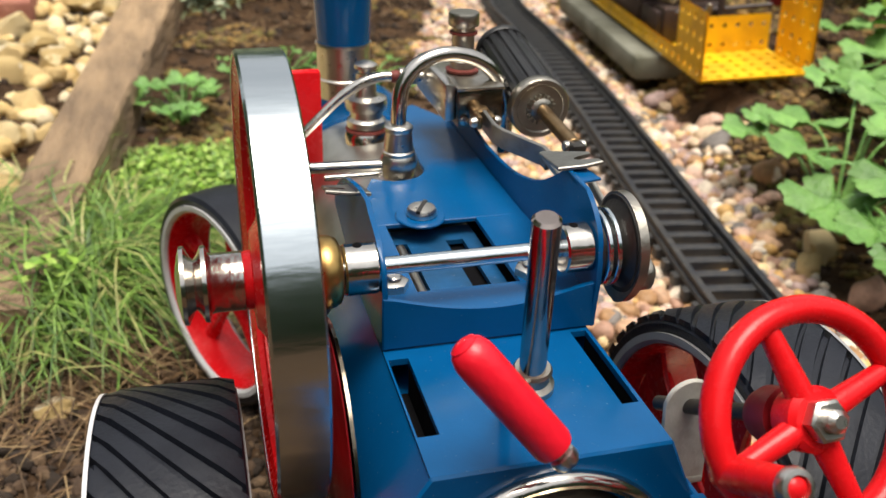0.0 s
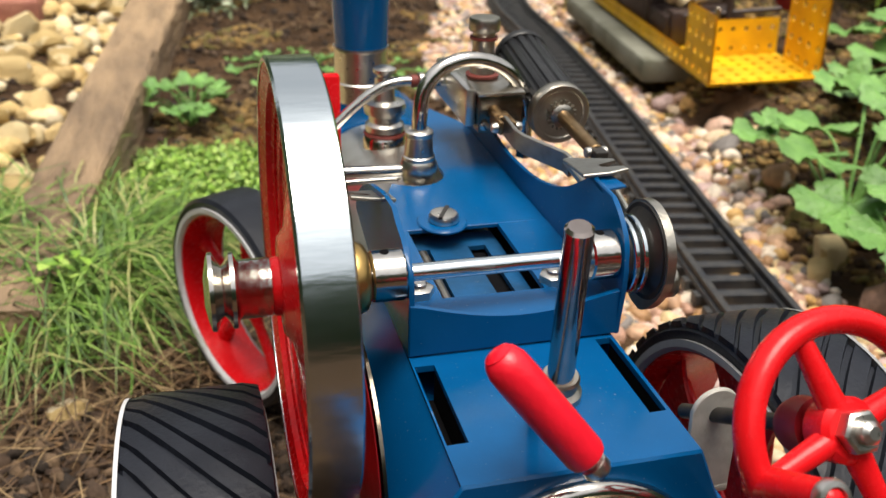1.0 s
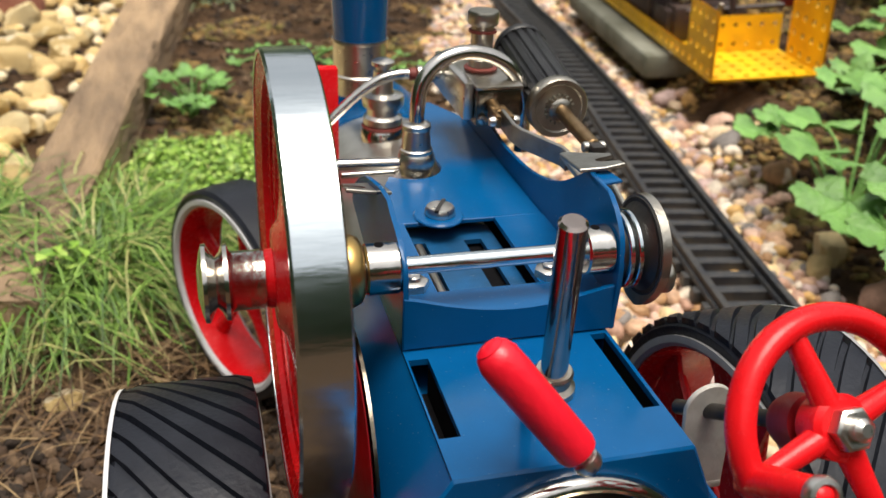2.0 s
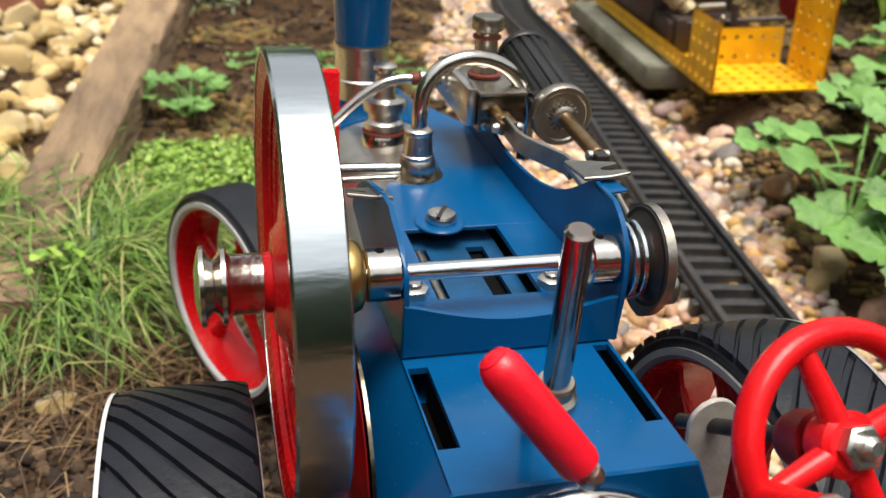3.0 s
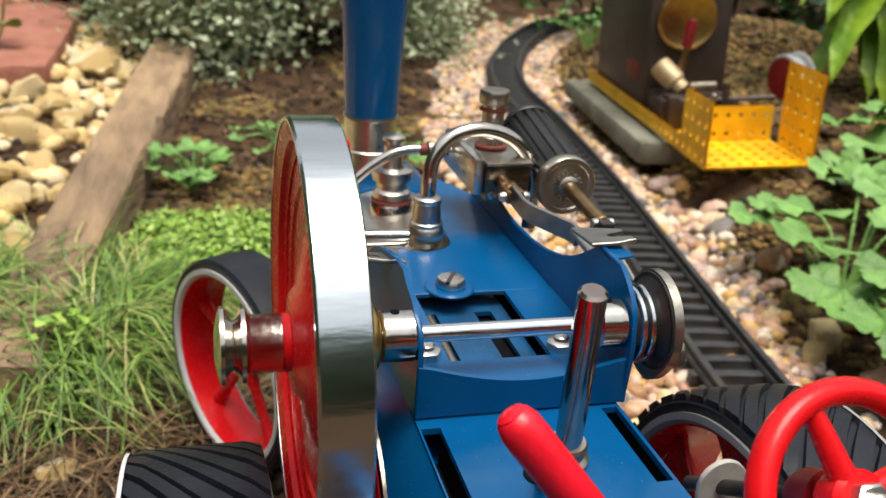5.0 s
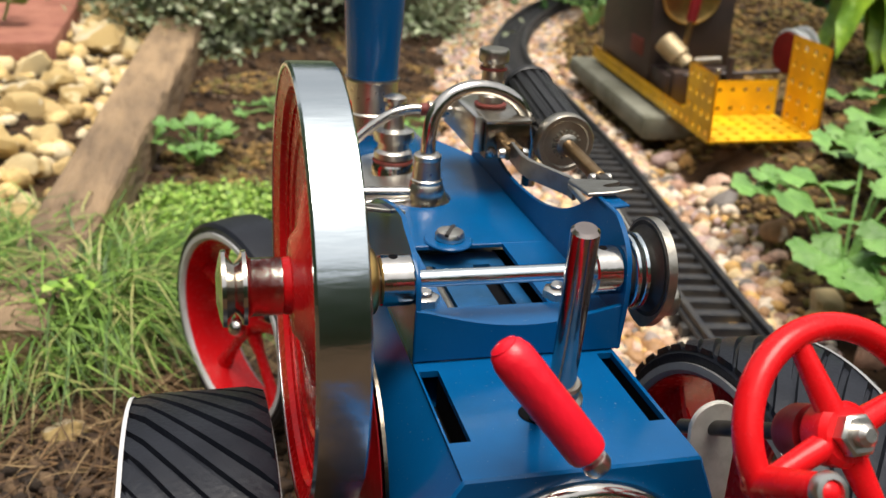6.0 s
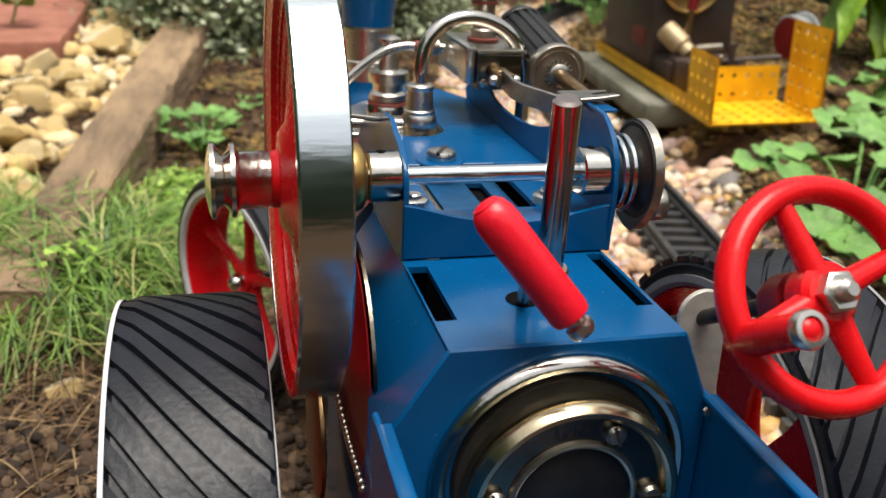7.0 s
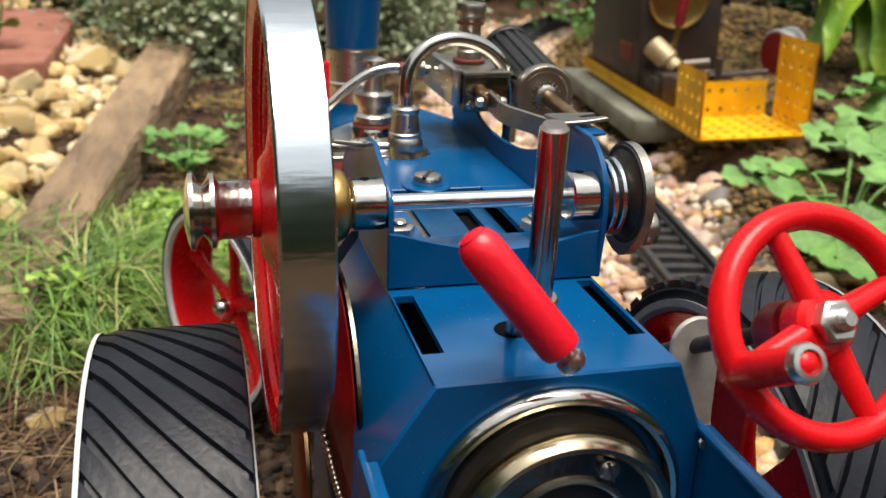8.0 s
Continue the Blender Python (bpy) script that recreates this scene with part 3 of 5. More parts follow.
# the broad plant at the gravel's edge, leaf by leaf: x, y, height of its foot, size
gp = random.Random(3)
plant = empty("lobed_leaf_plant", "bright green lobed-leaf plant growing from the soil", "plant")
root = Vector((0.286, 0.236, height(0.286, 0.236) - 0.003))
for k, (x, y, z, size) in enumerate([(0.257, 0.296, 0.04, 0.034), (0.269, 0.302, 0.044, 0.028), (0.28, 0.273, 0.05, 0.046), (0.262, 0.243, 0.045, 0.048), (0.248, 0.205, 0.037, 0.05), (0.25, 0.177, 0.034, 0.046), (0.3, 0.236, 0.055, 0.044), (0.342, 0.324, 0.055, 0.056), (0.274, 0.204, 0.05, 0.046), (0.24, 0.146, 0.032, 0.034), (0.345, 0.297, 0.055, 0.048), (0.327, 0.27, 0.059, 0.046), (0.312, 0.2, 0.046, 0.048), (0.302, 0.165, 0.041, 0.046)]):
    tip = Vector((x + 0.011, y, z))
    mid = root.lerp(tip, 0.55) + Vector((0, 0, 0.2 * (tip - root).length))
    part("stalk", tube(spline([root, mid, tip], 6), lambda t: 0.0013 - 0.0005 * t, 6), LEAF, plant)
    turn = math.atan2(y - root.y, x - root.x) - math.pi / 2
    m = Matrix.Translation(tip) @ Euler((gp.uniform(-0.05, 0.3), gp.uniform(-0.2, 0.2), 0)).to_matrix().to_4x4() @ Euler((0, 0, turn + gp.uniform(-0.4, 0.4))).to_matrix().to_4x4()
    lobed("leaf", size, 5, 90 + k, LEAF, plant, m, 0.1)
lobed_plant(0.425, 0.375, 0.04, 0.032, 6, 0.055, 4, "bright green lobed-leaf plant near the yellow base")
lobed_plant(-0.063, 0.5, 0.032, 0.036, 13, 0.022, 5, "small green lobed weed beside the timber")
lobed_plant(0.49, 0.43, 0.05, 0.05, 7, 0.042, 6, "bright green lobed-leaf plant on the mound")
lobed_plant(0.02, 0.6, 0.055, 0.032, 14, 0.014, 7, "scattered small seedlings on bare soil")
lobed_plant(0.085, 0.56, 0.05, 0.022, 12, 0.014, 8, "scattered small seedlings on bare soil")
lobed_plant(0.42, 0.92, 0.05, 0.06, 12, 0.024, 21, "bright green plant beside the dark boiler house")


def blades(count, where, length_range, width, lean, g, droop=0.6, base=0.0):
    """Thin bent blades of grass, joined."""
    V, Fc = [], []
    while count > 0:
        x, y = where()
        count -= 1
        z = height(x, y) - 0.002 + base
        L, a, le = g.uniform(*length_range), g.uniform(0, 6.3), g.uniform(*lean)
        d, w = np.array((math.cos(a), math.sin(a))), width * g.uniform(0.6, 1.2)
        s = np.array((-d[1], d[0])) * w / 2
        b = len(V)
        for k in range(5):
            t = k / 4
            ang = le + droop * t * t * 1.6
            r, h = L * t * math.sin(ang), L * t * math.cos(ang)
            taper = 1 - 0.9 * t ** 2
            p = (x + d[0] * r, y + d[1] * r)
            V.append((p[0] - s[0] * taper, p[1] - s[1] * taper, z + max(h, 0.001)))
            V.append((p[0] + s[0] * taper, p[1] + s[1] * taper, z + max(h, 0.001)))
            if k:
                Fc.append((b + 2 * k - 2, b + 2 * k - 1, b + 2 * k + 1, b + 2 * k))
    return V, Fc


gr = np.random.default_rng(11)


def in_tuft():
    while True:
        x, y = gr.normal(-0.132, 0.037), gr.normal(0.258, 0.042)
        if -0.25 < x < -0.055 and 0.215 - 0.014 * (x < -0.105) + 0.02 * noise.noise((x * 30, 0, 0)) < y < 0.4:
            return x, y


def in_strip():
    while True:
        x, y = gr.uniform(-0.15, -0.02), gr.uniform(0.3, 0.44)
        if x > A0.x + (y - A0.y) * along.x / along.y + 0.022:
            return x, y


v, f = blades(8500, in_tuft, (0.018, 0.062), 0.0015, (0.1, 1.15), gr, 0.6)
w, e = blades(2600, lambda: (gr.uniform(-0.205, -0.09), gr.normal(0.252, 0.028)), (0.03, 0.068), 0.0014, (0.25, 1.15), gr, 0.65, 0.012)
many("long_grass", w, e, GRASS, "long green grass arching over the timber", "grass")
many("grass_tuft", v, f, GRASS, "rough green grass tuft beside the timber", "grass")
v, f = blades(2200, in_strip, (0.008, 0.024), 0.0011, (0.1, 1.0), gr)
many("short_grass", v, f, GRASS, "short bright grass between timber and wheel", "grass")
v, f = blades(1500, lambda: (gr.normal(-0.105, 0.036), gr.normal(0.2, 0.022)), (0.018, 0.055), 0.001, (0.9, 1.5), gr, 0.15, 0.003)
many("dry_grass", v, f, STRAW, "dry brown grass stems lying on soil", "dry grass")
v, f = blades(260, lambda: (gr.uniform(-0.05, 0.3), gr.uniform(0.5, 1.0)), (0.01, 0.035), 0.0012, (0.9, 1.5), gr, 0.15, 0.003)
w, e = blades(420, lambda: (gr.uniform(-0.19, -0.06), gr.uniform(0.02, 0.2)), (0.012, 0.05), 0.0008, (1.2, 1.55), gr, 0.1, 0.004)
many("root_fibres", w, e, STRAW, "fine brown root fibres lying on soil", "root fibres")
many("dry_stems", v, f, STRAW, "dry stalks strewn over bare soil", "dry stems")


def leaflets(count, where, size, g, tilt=0.6, long=1.0):
    """Small cupped leaves, joined: each is a bent rhomb of four faces."""
    V, Fc = [], []
    for _ in range(count):
        p = np.array(where())
        s = size * g.uniform(0.6, 1.3)
        R = np.array(Euler((g.uniform(-tilt, tilt), g.uniform(-tilt, tilt), g.uniform(0, 6.3))).to_matrix())
        q = np.array([(0, -0.5 * long, 0), (0.33, -0.12, 0.1), (0.27, 0.25, 0.08), (0, 0.55 * long, -0.05), (-0.27, 0.25, 0.08), (-0.33, -0.12, 0.1), (0, 0.05, 0)]) * s
        b = len(V)
        V.extend((q @ R.T + p).tolist())
        Fc += [(b, b + 1, b + 6), (b + 1, b + 2, b + 6), (b + 2, b + 3, b + 6), (b + 3, b + 4, b + 6), (b + 4, b + 5, b + 6), (b + 5, b, b + 6)]
    return V, Fc


def in_cover():
    while True:
        x, y = gr.uniform(-0.11, 0.03), gr.uniform(0.3, 0.43)
        if x > A0.x + (y - A0.y) * along.x / along.y + 0.02 and ((x + 0.045) / 0.06) ** 2 + ((y - 0.37) / 0.06) ** 2 < 1 + 0.5 * noise.noise((x * 30, y * 30, 0)):
            return x, y, height(x, y) + gr.uniform(0.001, 0.012)


v, f = leaflets(8000, in_cover, 0.0038, gr)
many("low_ground_cover", v, f, CLOVER, "bright green low ground cover on soil", "ground cover")
v, f = leaflets(26, lambda: (gr.normal(-0.122, 0.007), gr.normal(0.216, 0.007), 0.032 + gr.uniform(-0.008, 0.008)), 0.0075, gr)
many("clover_leaves", v, f, CLOVER, "small round clover leaves among grass", "clover")


def bush(cx, cy, rx, ry, rz, count, size, material, label, seed, long=1.3, z0=0.0):
    g = np.random.default_rng(seed)
    plant = empty("garden_bush", label, "bush")
    tips = []
    base = Vector((cx, cy, height(cx, cy)))
    for k in range(44):
        a, e = g.uniform(0, 6.3), g.uniform(0.05, 1.3)
        tip = base + Vector((rx * math.cos(a) * math.cos(e), ry * math.sin(a) * math.cos(e), z0 + rz * math.sin(e)))
        mid = base.lerp(tip, 0.5) + Vector((0, 0, 0.2 * rz))
        part("stem", tube(spline([base, mid, tip], 5), lambda t: 0.004 - 0.003 * t, 6), WOOD, plant)
        tips.append(tip)

    def where():
        t = tips[g.integers(len(tips))]
        p = base.lerp(t, g.uniform(0.75, 1.1)) + Vector(g.normal(0, 1, 3)) * 0.034
        return (p.x, p.y, max(p.z, height(p.x, p.y) + 0.004))
    V, Fc = leaflets(count, where, size, g, 1.1, long)
    me = bpy.data.meshes.new("crown")
    me.from_pydata(V, [], Fc)
    me.materials.append(material)
    ob = new("crown", me)
    ob.parent = plant
    return plant


bush(0.045, 1.11, 0.21, 0.24, 0.21, 48000, 0.0075, BUSH_LEAF, "dense silver-green variegated bush with small leaves", 31)
bush(-0.13, 1.2, 0.12, 0.1, 0.05, 900, 0.03, DARK_LEAF, "dark green low foliage behind the brick", 32, 0.9)
bush(0.75, 1.15, 0.3, 0.2, 0.2, 3500, 0.022, DARK_LEAF, "dark green leafy bush behind the boiler house", 33)
bush(0.45, 1.75, 0.6, 0.2, 0.3, 4000, 0.024, DARK_LEAF, "dark green hedge foliage at the back of the bed", 34)

hosta = empty("broad_leaf_plant", "yellow-green strap-leaf plant with long wavy-edged leaves", "plant")
gh = random.Random(5)
HX, HY = 0.635, 0.66
# each strap leaf: bearing, reach, height at the crown of its arch, droop past it
for bearing, reach, crown, droop in [(200, 0.12, 0.135, 0.05), (170, 0.16, 0.13, 0.02), (232, 0.11, 0.1, 0.1), (150, 0.12, 0.19, 0.0), (255, 0.1, 0.085, 0.09), (95, 0.1, 0.2, 0.0), (40, 0.14, 0.16, 0.03), (-30, 0.15, 0.13, 0.06), (300, 0.12, 0.12, 0.08), (220, 0.06, 0.2, 0.0), (188, 0.1, 0.09, 0.07), (214, 0.12, 0.12, 0.09), (242, 0.13, 0.11, 0.08), (268, 0.12, 0.1, 0.08), (225, 0.09, 0.075, 0.06), (196, 0.15, 0.16, 0.06)]:
    a = radians(bearing + gh.uniform(-6, 6))
    foot = Vector((HX, HY, height(HX, HY) - 0.004))
    way, side = Vector((math.cos(a), math.sin(a), 0)), Vector((-math.sin(a), math.cos(a), 0))
    bm = bmesh.new()
    prev = None
    for i in range(27):
        t = i / 26
        p = foot + way * (reach * t ** 1.2) + Vector((0, 0, crown * math.sin(min(t * 1.5, 1) * math.pi / 2) - droop * max(0, t - 0.62) / 0.38 * t))
        w = 0.025 * math.sin(math.pi * min(1, 0.12 + t * 0.88)) ** 0.6 + 0.0008
        row = []
        for j in range(-4, 5):
            u = j / 4
            wav = 0.0065 * math.sin(t * 34 + (2.1 if j > 0 else 0)) * abs(u) ** 2
            row.append(bm.verts.new(p + side * (w * u * (1 + 0.12 * math.sin(t * 34 + 1.3))) + Vector((0, 0, 0.45 * w * abs(u) + wav))))
        if prev:
            for j in range(8):
                bm.faces.new((prev[j], prev[j + 1], row[j + 1], row[j]))
        prev = row
    part("leaf", bm, HOSTA, hosta)

stems = empty("bare_twigs", "pale bare woody twigs rising behind the toy engine", "twigs")
for x, y, dx, h in [(0.6, 0.98, 0.03, 0.16), (0.63, 0.97, -0.02, 0.18), (0.66, 1.0, 0.04, 0.15)]:
    z = height(x, y) - 0.01
    part("twig", tube(spline([(x, y, z), (x + dx * 0.4, y, z + h * 0.5), (x + dx, y + 0.01, z + h)], 6), lambda t: 0.0055 - 0.003 * t, 8), WOOD, stems)

flower = empty("red_flower", "small orange-red flower with a green leaf beyond the brick", "flower")
fc = Vector((-0.238, 0.86, 0.075))
part("stalk", tube(spline([(fc.x - 0.01, fc.y, 0.033), (fc.x - 0.004, fc.y, 0.05), fc], 5), 0.0015, 6), LEAF, flower)
for k in range(6):
    a = k * math.pi / 3
    bm = bmesh.new()
    pv = [bm.verts.new(fc + Vector((q * math.cos(a + u), q * math.sin(a + u), w))) for q, u, w in ((0.001, 0, 0), (0.009, -0.5, 0.004), (0.014, -0.25, 0.007), (0.0155, 0, 0.006), (0.014, 0.25, 0.007), (0.009, 0.5, 0.004))]
    bm.faces.new(pv)
    part("petal", bm, PETAL, flower)
lobed("leaf", 0.04, 5, 77, LEAF, flower, pose(fc.x + 0.002, fc.y - 0.02, 0.055, 15, 0, 160))


# ---- toy traction engine ----
engine = empty("toy_traction_engine", "blue and red toy steam traction engine standing on soil", "toy engine")
SZ = 0.1345          # crankshaft height
X = Vector((1, 0, 0))

# firebox casing
casing = part("firebox_casing", sheet([(-0.031, 0.03), (-0.031, 0.1005), (-0.0201, 0.1166), (-0.0197, 0.1085), (0.024, 0.1085), (0.0246, 0.1166), (0.031, 0.1025), (0.031, 0.03)], 0.074, XZ @ Matrix.Translation((0, 0, -0.0296)) , 0.0003), BLUE, engine)
# the top sheet, in strips round its two long slots
TZ0, TZ1 = 0.1161, 0.1175
top = pierced([-0.0201, -0.0197, -0.0156, 0.0204, 0.0239, 0.0247], [-0.0446, -0.0337, -0.0325, -0.0085, -0.0063, 0.03], [(1, 1), (1, 2), (3, 2), (3, 3)], TZ0, TZ1)
part("casing_top", top, BLUE, engine, "blue top plate with two long slots")
# black plates paint the shade at the bottom of both slots
part("slot_shadow_plate", box(-0.0196, -0.0156, -0.0336, -0.0087, 0.1086, 0.109, 0), VOID, engine, "black plate painted as the slot's shade")
part("slot_shadow_plate", box(0.0204, 0.0239, -0.0324, -0.0064, 0.1086, 0.109, 0), VOID, engine, "black plate painted as the slot's shade")
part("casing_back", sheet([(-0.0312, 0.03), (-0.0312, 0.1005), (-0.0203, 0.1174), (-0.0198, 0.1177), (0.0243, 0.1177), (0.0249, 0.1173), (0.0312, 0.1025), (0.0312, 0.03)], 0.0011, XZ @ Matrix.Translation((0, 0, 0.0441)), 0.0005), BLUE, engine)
# walls painted black so the slots read as fully shaded
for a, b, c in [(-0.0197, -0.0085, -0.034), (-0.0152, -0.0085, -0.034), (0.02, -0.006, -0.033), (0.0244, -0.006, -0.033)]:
    part("slot_shade_wall", box(a - 0.0003, a, c, b, 0.1085, 0.1161, 0), VOID, engine)
# a black disc paints the dark depth of this hole
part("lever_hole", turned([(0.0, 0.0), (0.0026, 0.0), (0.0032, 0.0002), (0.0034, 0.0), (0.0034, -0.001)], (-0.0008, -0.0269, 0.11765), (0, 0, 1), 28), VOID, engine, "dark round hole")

# boiler, smokebox and its plates
part("boiler", turned([(0, 0), (0.0276, 0), (0.0286, 0.001), (0.0286, 0.083), (0, 0.083)], (0.001, 0.047, 0.0925), (0, 1, 0), 64), BOILER, engine, "bright nickel-plated boiler")
part("smokebox", turned([(0, 0), (0.0282, 0), (0.0296, 0.001), (0.0296, 0.044), (0.028, 0.046), (0, 0.047)], (0.001, 0.129, 0.0925), (0, 1, 0), 64), BLUE, engine)
# chimney
CH = (-0.0035, 0.1405, 0)
part("chimney_saddle", turned([(0.0145, 0.114), (0.0125, 0.119), (0.0102, 0.1215), (0.0092, 0.124), (0.009, 0.126), (0, 0.126)], CH, (0, 0, 1), 48), BLUE, engine)
part("chimney_band", turned([(0.0088, 0.124), (0.0089, 0.1315), (0.0095, 0.1319), (0.0095, 0.1326), (0.0089, 0.133), (0.0088, 0.1432), (0.0093, 0.1436), (0.0092, 0.1443), (0, 0.1445)], CH, (0, 0, 1), 48), SATIN, engine, "nickel band with bright rings")
part("chimney", turned([(0.0, 0.1443), (0.0088, 0.1444), (0.0091, 0.15), (0.0108, 0.186), (0.0128, 0.226), (0.0138, 0.229), (0.0138, 0.232), (0.0118, 0.232), (0.0108, 0.22), (0, 0.21)], CH, (0, 0, 1), 56), BLUE, engine, "tapered glossy blue chimney")

# safety valve
SV = (-0.0015, 0.111, 0.0013)
part("valve_seat", turned([(0, 0.117), (0.0068, 0.117), (0.0068, 0.1212), (0.0062, 0.1222), (0, 0.1222)], SV, (0, 0, 1), 32), NICKEL, engine)
valve = part("safety_valve", turned([(0, 0.1235), (0.0058, 0.1235), (0.0062, 0.124), (0.006, 0.1258), (0.005, 0.1268), (0.005, 0.129), (0.0063, 0.1294), (0.0066, 0.131), (0.0063, 0.1328), (0.0035, 0.1333), (0.0031, 0.134), (0.003, 0.1405), (0.0022, 0.1408), (0.0022, 0.1418), (0.0036, 0.1421), (0.0035, 0.1432), (0.002, 0.144), (0, 0.1442)], SV, (0, 0, 1), 32), SATIN, engine, "nickel safety valve with a turned cap")
part("washer", turned([(0, 0.1222), (0.0062, 0.1222), (0.0066, 0.1228), (0.0062, 0.1235), (0, 0.1235)], SV, (0, 0, 1), 32), RED_FIBRE, valve, "red-brown fibre washer")

# steam elbow, arched pipe and cross pipe
EL = (0.0004, 0.0735, 0)
elbow = part("pipe_elbow", turned([(0, 0.119), (0.0066, 0.119), (0.0068, 0.1202), (0.0052, 0.1206), (0.0048, 0.1212), (0.0054, 0.1216), (0.0055, 0.1226), (0.0044, 0.1232), (0.0043, 0.1238), (0.005, 0.1252), (0.0052, 0.1272), (0.0048, 0.129), (0.0044, 0.1296), (0.0046, 0.13), (0.0045, 0.1306), (0.0041, 0.1309), (0.0036, 0.1362), (0.0039, 0.1366), (0.0039, 0.1376), (0.0034, 0.138), (0.0024, 0.1382), (0, 0.1382)], EL, (0, 0, 1), 36), SATIN, engine, "turned nickel steam elbow")
part("steam_pipe", tube(spline([(0.0004, 0.0735, 0.136), (0.0005, 0.0735, 0.142), (0.0018, 0.0745, 0.1485), (0.006, 0.0755, 0.1535), (0.0118, 0.0762, 0.1558), (0.018, 0.077, 0.1557), (0.0245, 0.0778, 0.1532), (0.0295, 0.0785, 0.1485), (0.0325, 0.0788, 0.142), (0.033, 0.079, 0.134), (0.033, 0.079, 0.126)], 8), 0.0021, 20), NICKEL, engine, "bright arched steam pipe")
part("cross_pipe", rod((-0.0025, 0.0735, 0.1265), (-0.03, 0.0735, 0.1272), 0.0016), NICKEL, engine, "straight bright pipe")
part("drain_pipe", rod((-0.0025, 0.0765, 0.1225), (-0.02, 0.0765, 0.1225), 0.0009), NICKEL, engine)
part("exhaust_pipe", tube(spline([(0.013, 0.098, 0.1437), (0.0049, 0.098, 0.1441), (0.0, 0.098, 0.1441), (-0.0055, 0.098, 0.1425), (-0.0119, 0.098, 0.1383), (-0.0175, 0.0975, 0.1335), (-0.025, 0.097, 0.1265)], 8), 0.0015, 16), NICKEL, engine, "bent bright exhaust pipe")
part("pipe_union", turned([(0.0017, 0), (0.0025, 0.0002), (0.0025, 0.0016), (0.0018, 0.002), (0.0018, 0.003), (0.0026, 0.0032), (0.0026, 0.0052), (0.0017, 0.0055)], (0.0058, 0.098, 0.1441), (1, 0, 0), 16), NICKEL_DULL, engine)
part("pipe_sleeve", rod((0.0035, 0.098, 0.1441), (0.0058, 0.098, 0.1441), 0.00185), RED_FIBRE, engine, "copper-red sleeve")
part("red_side_plate", box(-0.0275, -0.0163, 0.1035, 0.1075, 0.108, 0.145, 0.0007), RED, engine, "upright glossy red plate")

# ---- crank bracket, a blue pressing with two cheeks ----
cheek_r = smooth_line([(-0.0062, 0.129), (-0.006, 0.134), (-0.0045, 0.1395), (-0.0008, 0.1435), (0.0038, 0.1463)], 4) + smooth_line([(0.0145, 0.1466), (0.019, 0.1435), (0.027, 0.1388), (0.037, 0.1348), (0.05, 0.1318), (0.064, 0.1306), (0.076, 0.1306), (0.086, 0.1322), (0.094, 0.136), (0.1, 0.1368)], 5)
part("right_cheek", sheet([(-0.0052, 0.1177), (0.09, 0.1215), (0.112, 0.1235), (0.115, 0.128)] + cheek_r[::-1], 0.0011, YZ @ Matrix.Translation((0, 0, 0.0252)), 0.00025), BLUE, engine)
cheek_l = smooth_line([(-0.0052, 0.1305), (-0.004, 0.1365), (0.002, 0.1402), (0.0085, 0.142), (0.0125, 0.1438)], 4) + smooth_line([(0.0205, 0.1428), (0.03, 0.1405), (0.04, 0.1375), (0.05, 0.132), (0.056, 0.1258)], 4)
part("left_cheek", sheet([(-0.0052, 0.1177), (0.03, 0.1177), (0.056, 0.124)] + cheek_l[::-1], 0.0011, YZ @ Matrix.Translation((0, 0, -0.0202)), 0.00025), BLUE, engine)
# rear flange with a hollowed upper edge
fl = [(-0.0202, 0.1178), (0.0264, 0.1178), (0.0264, 0.1287)] + [(0.0264 - 0.0466 * t, 0.1288 - 0.0042 * math.sin(math.pi * t) + 0.0012 * t) for t in [k / 14 for k in range(1, 14)]] + [(-0.0202, 0.13)]
part("rear_flange", sheet(fl, 0.0012, XZ @ Matrix.Translation((0, 0, 0.0042)), 0.0003), BLUE, engine)
# floor of the bracket: strips round the opening, then the neck
BZ0, BZ1 = 0.1238, 0.125
fl = pierced([-0.0195, -0.0106, 0.0124, 0.0252], [-0.0042, 0.0047, 0.0385], [(1, 1)], BZ0, BZ1)
part("bracket_floor", fl, BLUE, engine)
notch = [(-0.001 + 0.0088 * math.cos(a), 0.0735 + 0.0088 * math.sin(a)) for a in [radians(d) for d in range(20, -151, -15)]]
neck = [(-0.0195, 0.0385), (0.0252, 0.0385), (0.0252, 0.112), (0.0175, 0.129), (0.0132, 0.126), (0.0102, 0.104), (0.0085, 0.088)] + notch + [(-0.0118, 0.0585), (-0.0195, 0.0545)]
part("bracket_neck", sheet(neck, 0.0012, Matrix.Translation((0, 0, BZ0)), 0.0002), BLUE, engine)
tab = [(-0.0012 + 0.0062 * math.cos(a), 0.0412 + 0.0068 * math.sin(a)) for a in [k * math.pi / 14 for k in range(28)]]
part("bolt_tab", sheet(tab, 0.0009, Matrix.Translation((0, 0, BZ1 - 0.0003)), 0.0003), BLUE, engine, "raised round boss")
inner = pierced([-0.0106, -0.0092, -0.0056, 0.0042, 0.0086, 0.0124], [0.0, 0.0055, 0.0362, 0.044], [(1, 1), (3, 1)], 0.1192, 0.1204)
part("inner_plate", inner, BLUE_SHADED, engine, "sunken blue plate with two slots")
# another black plate paints shade beneath the inner plate's slots
part("slot_shadow_plate", box(-0.0185, 0.024, -0.002, 0.05, 0.1177, 0.1182, 0), VOID, engine, "black plate painted as the slot's shade")
part("inner_rod", rod((-0.0078, 0.006, 0.1205), (-0.0078, 0.034, 0.1205), 0.0012), NICKEL_DULL, engine)
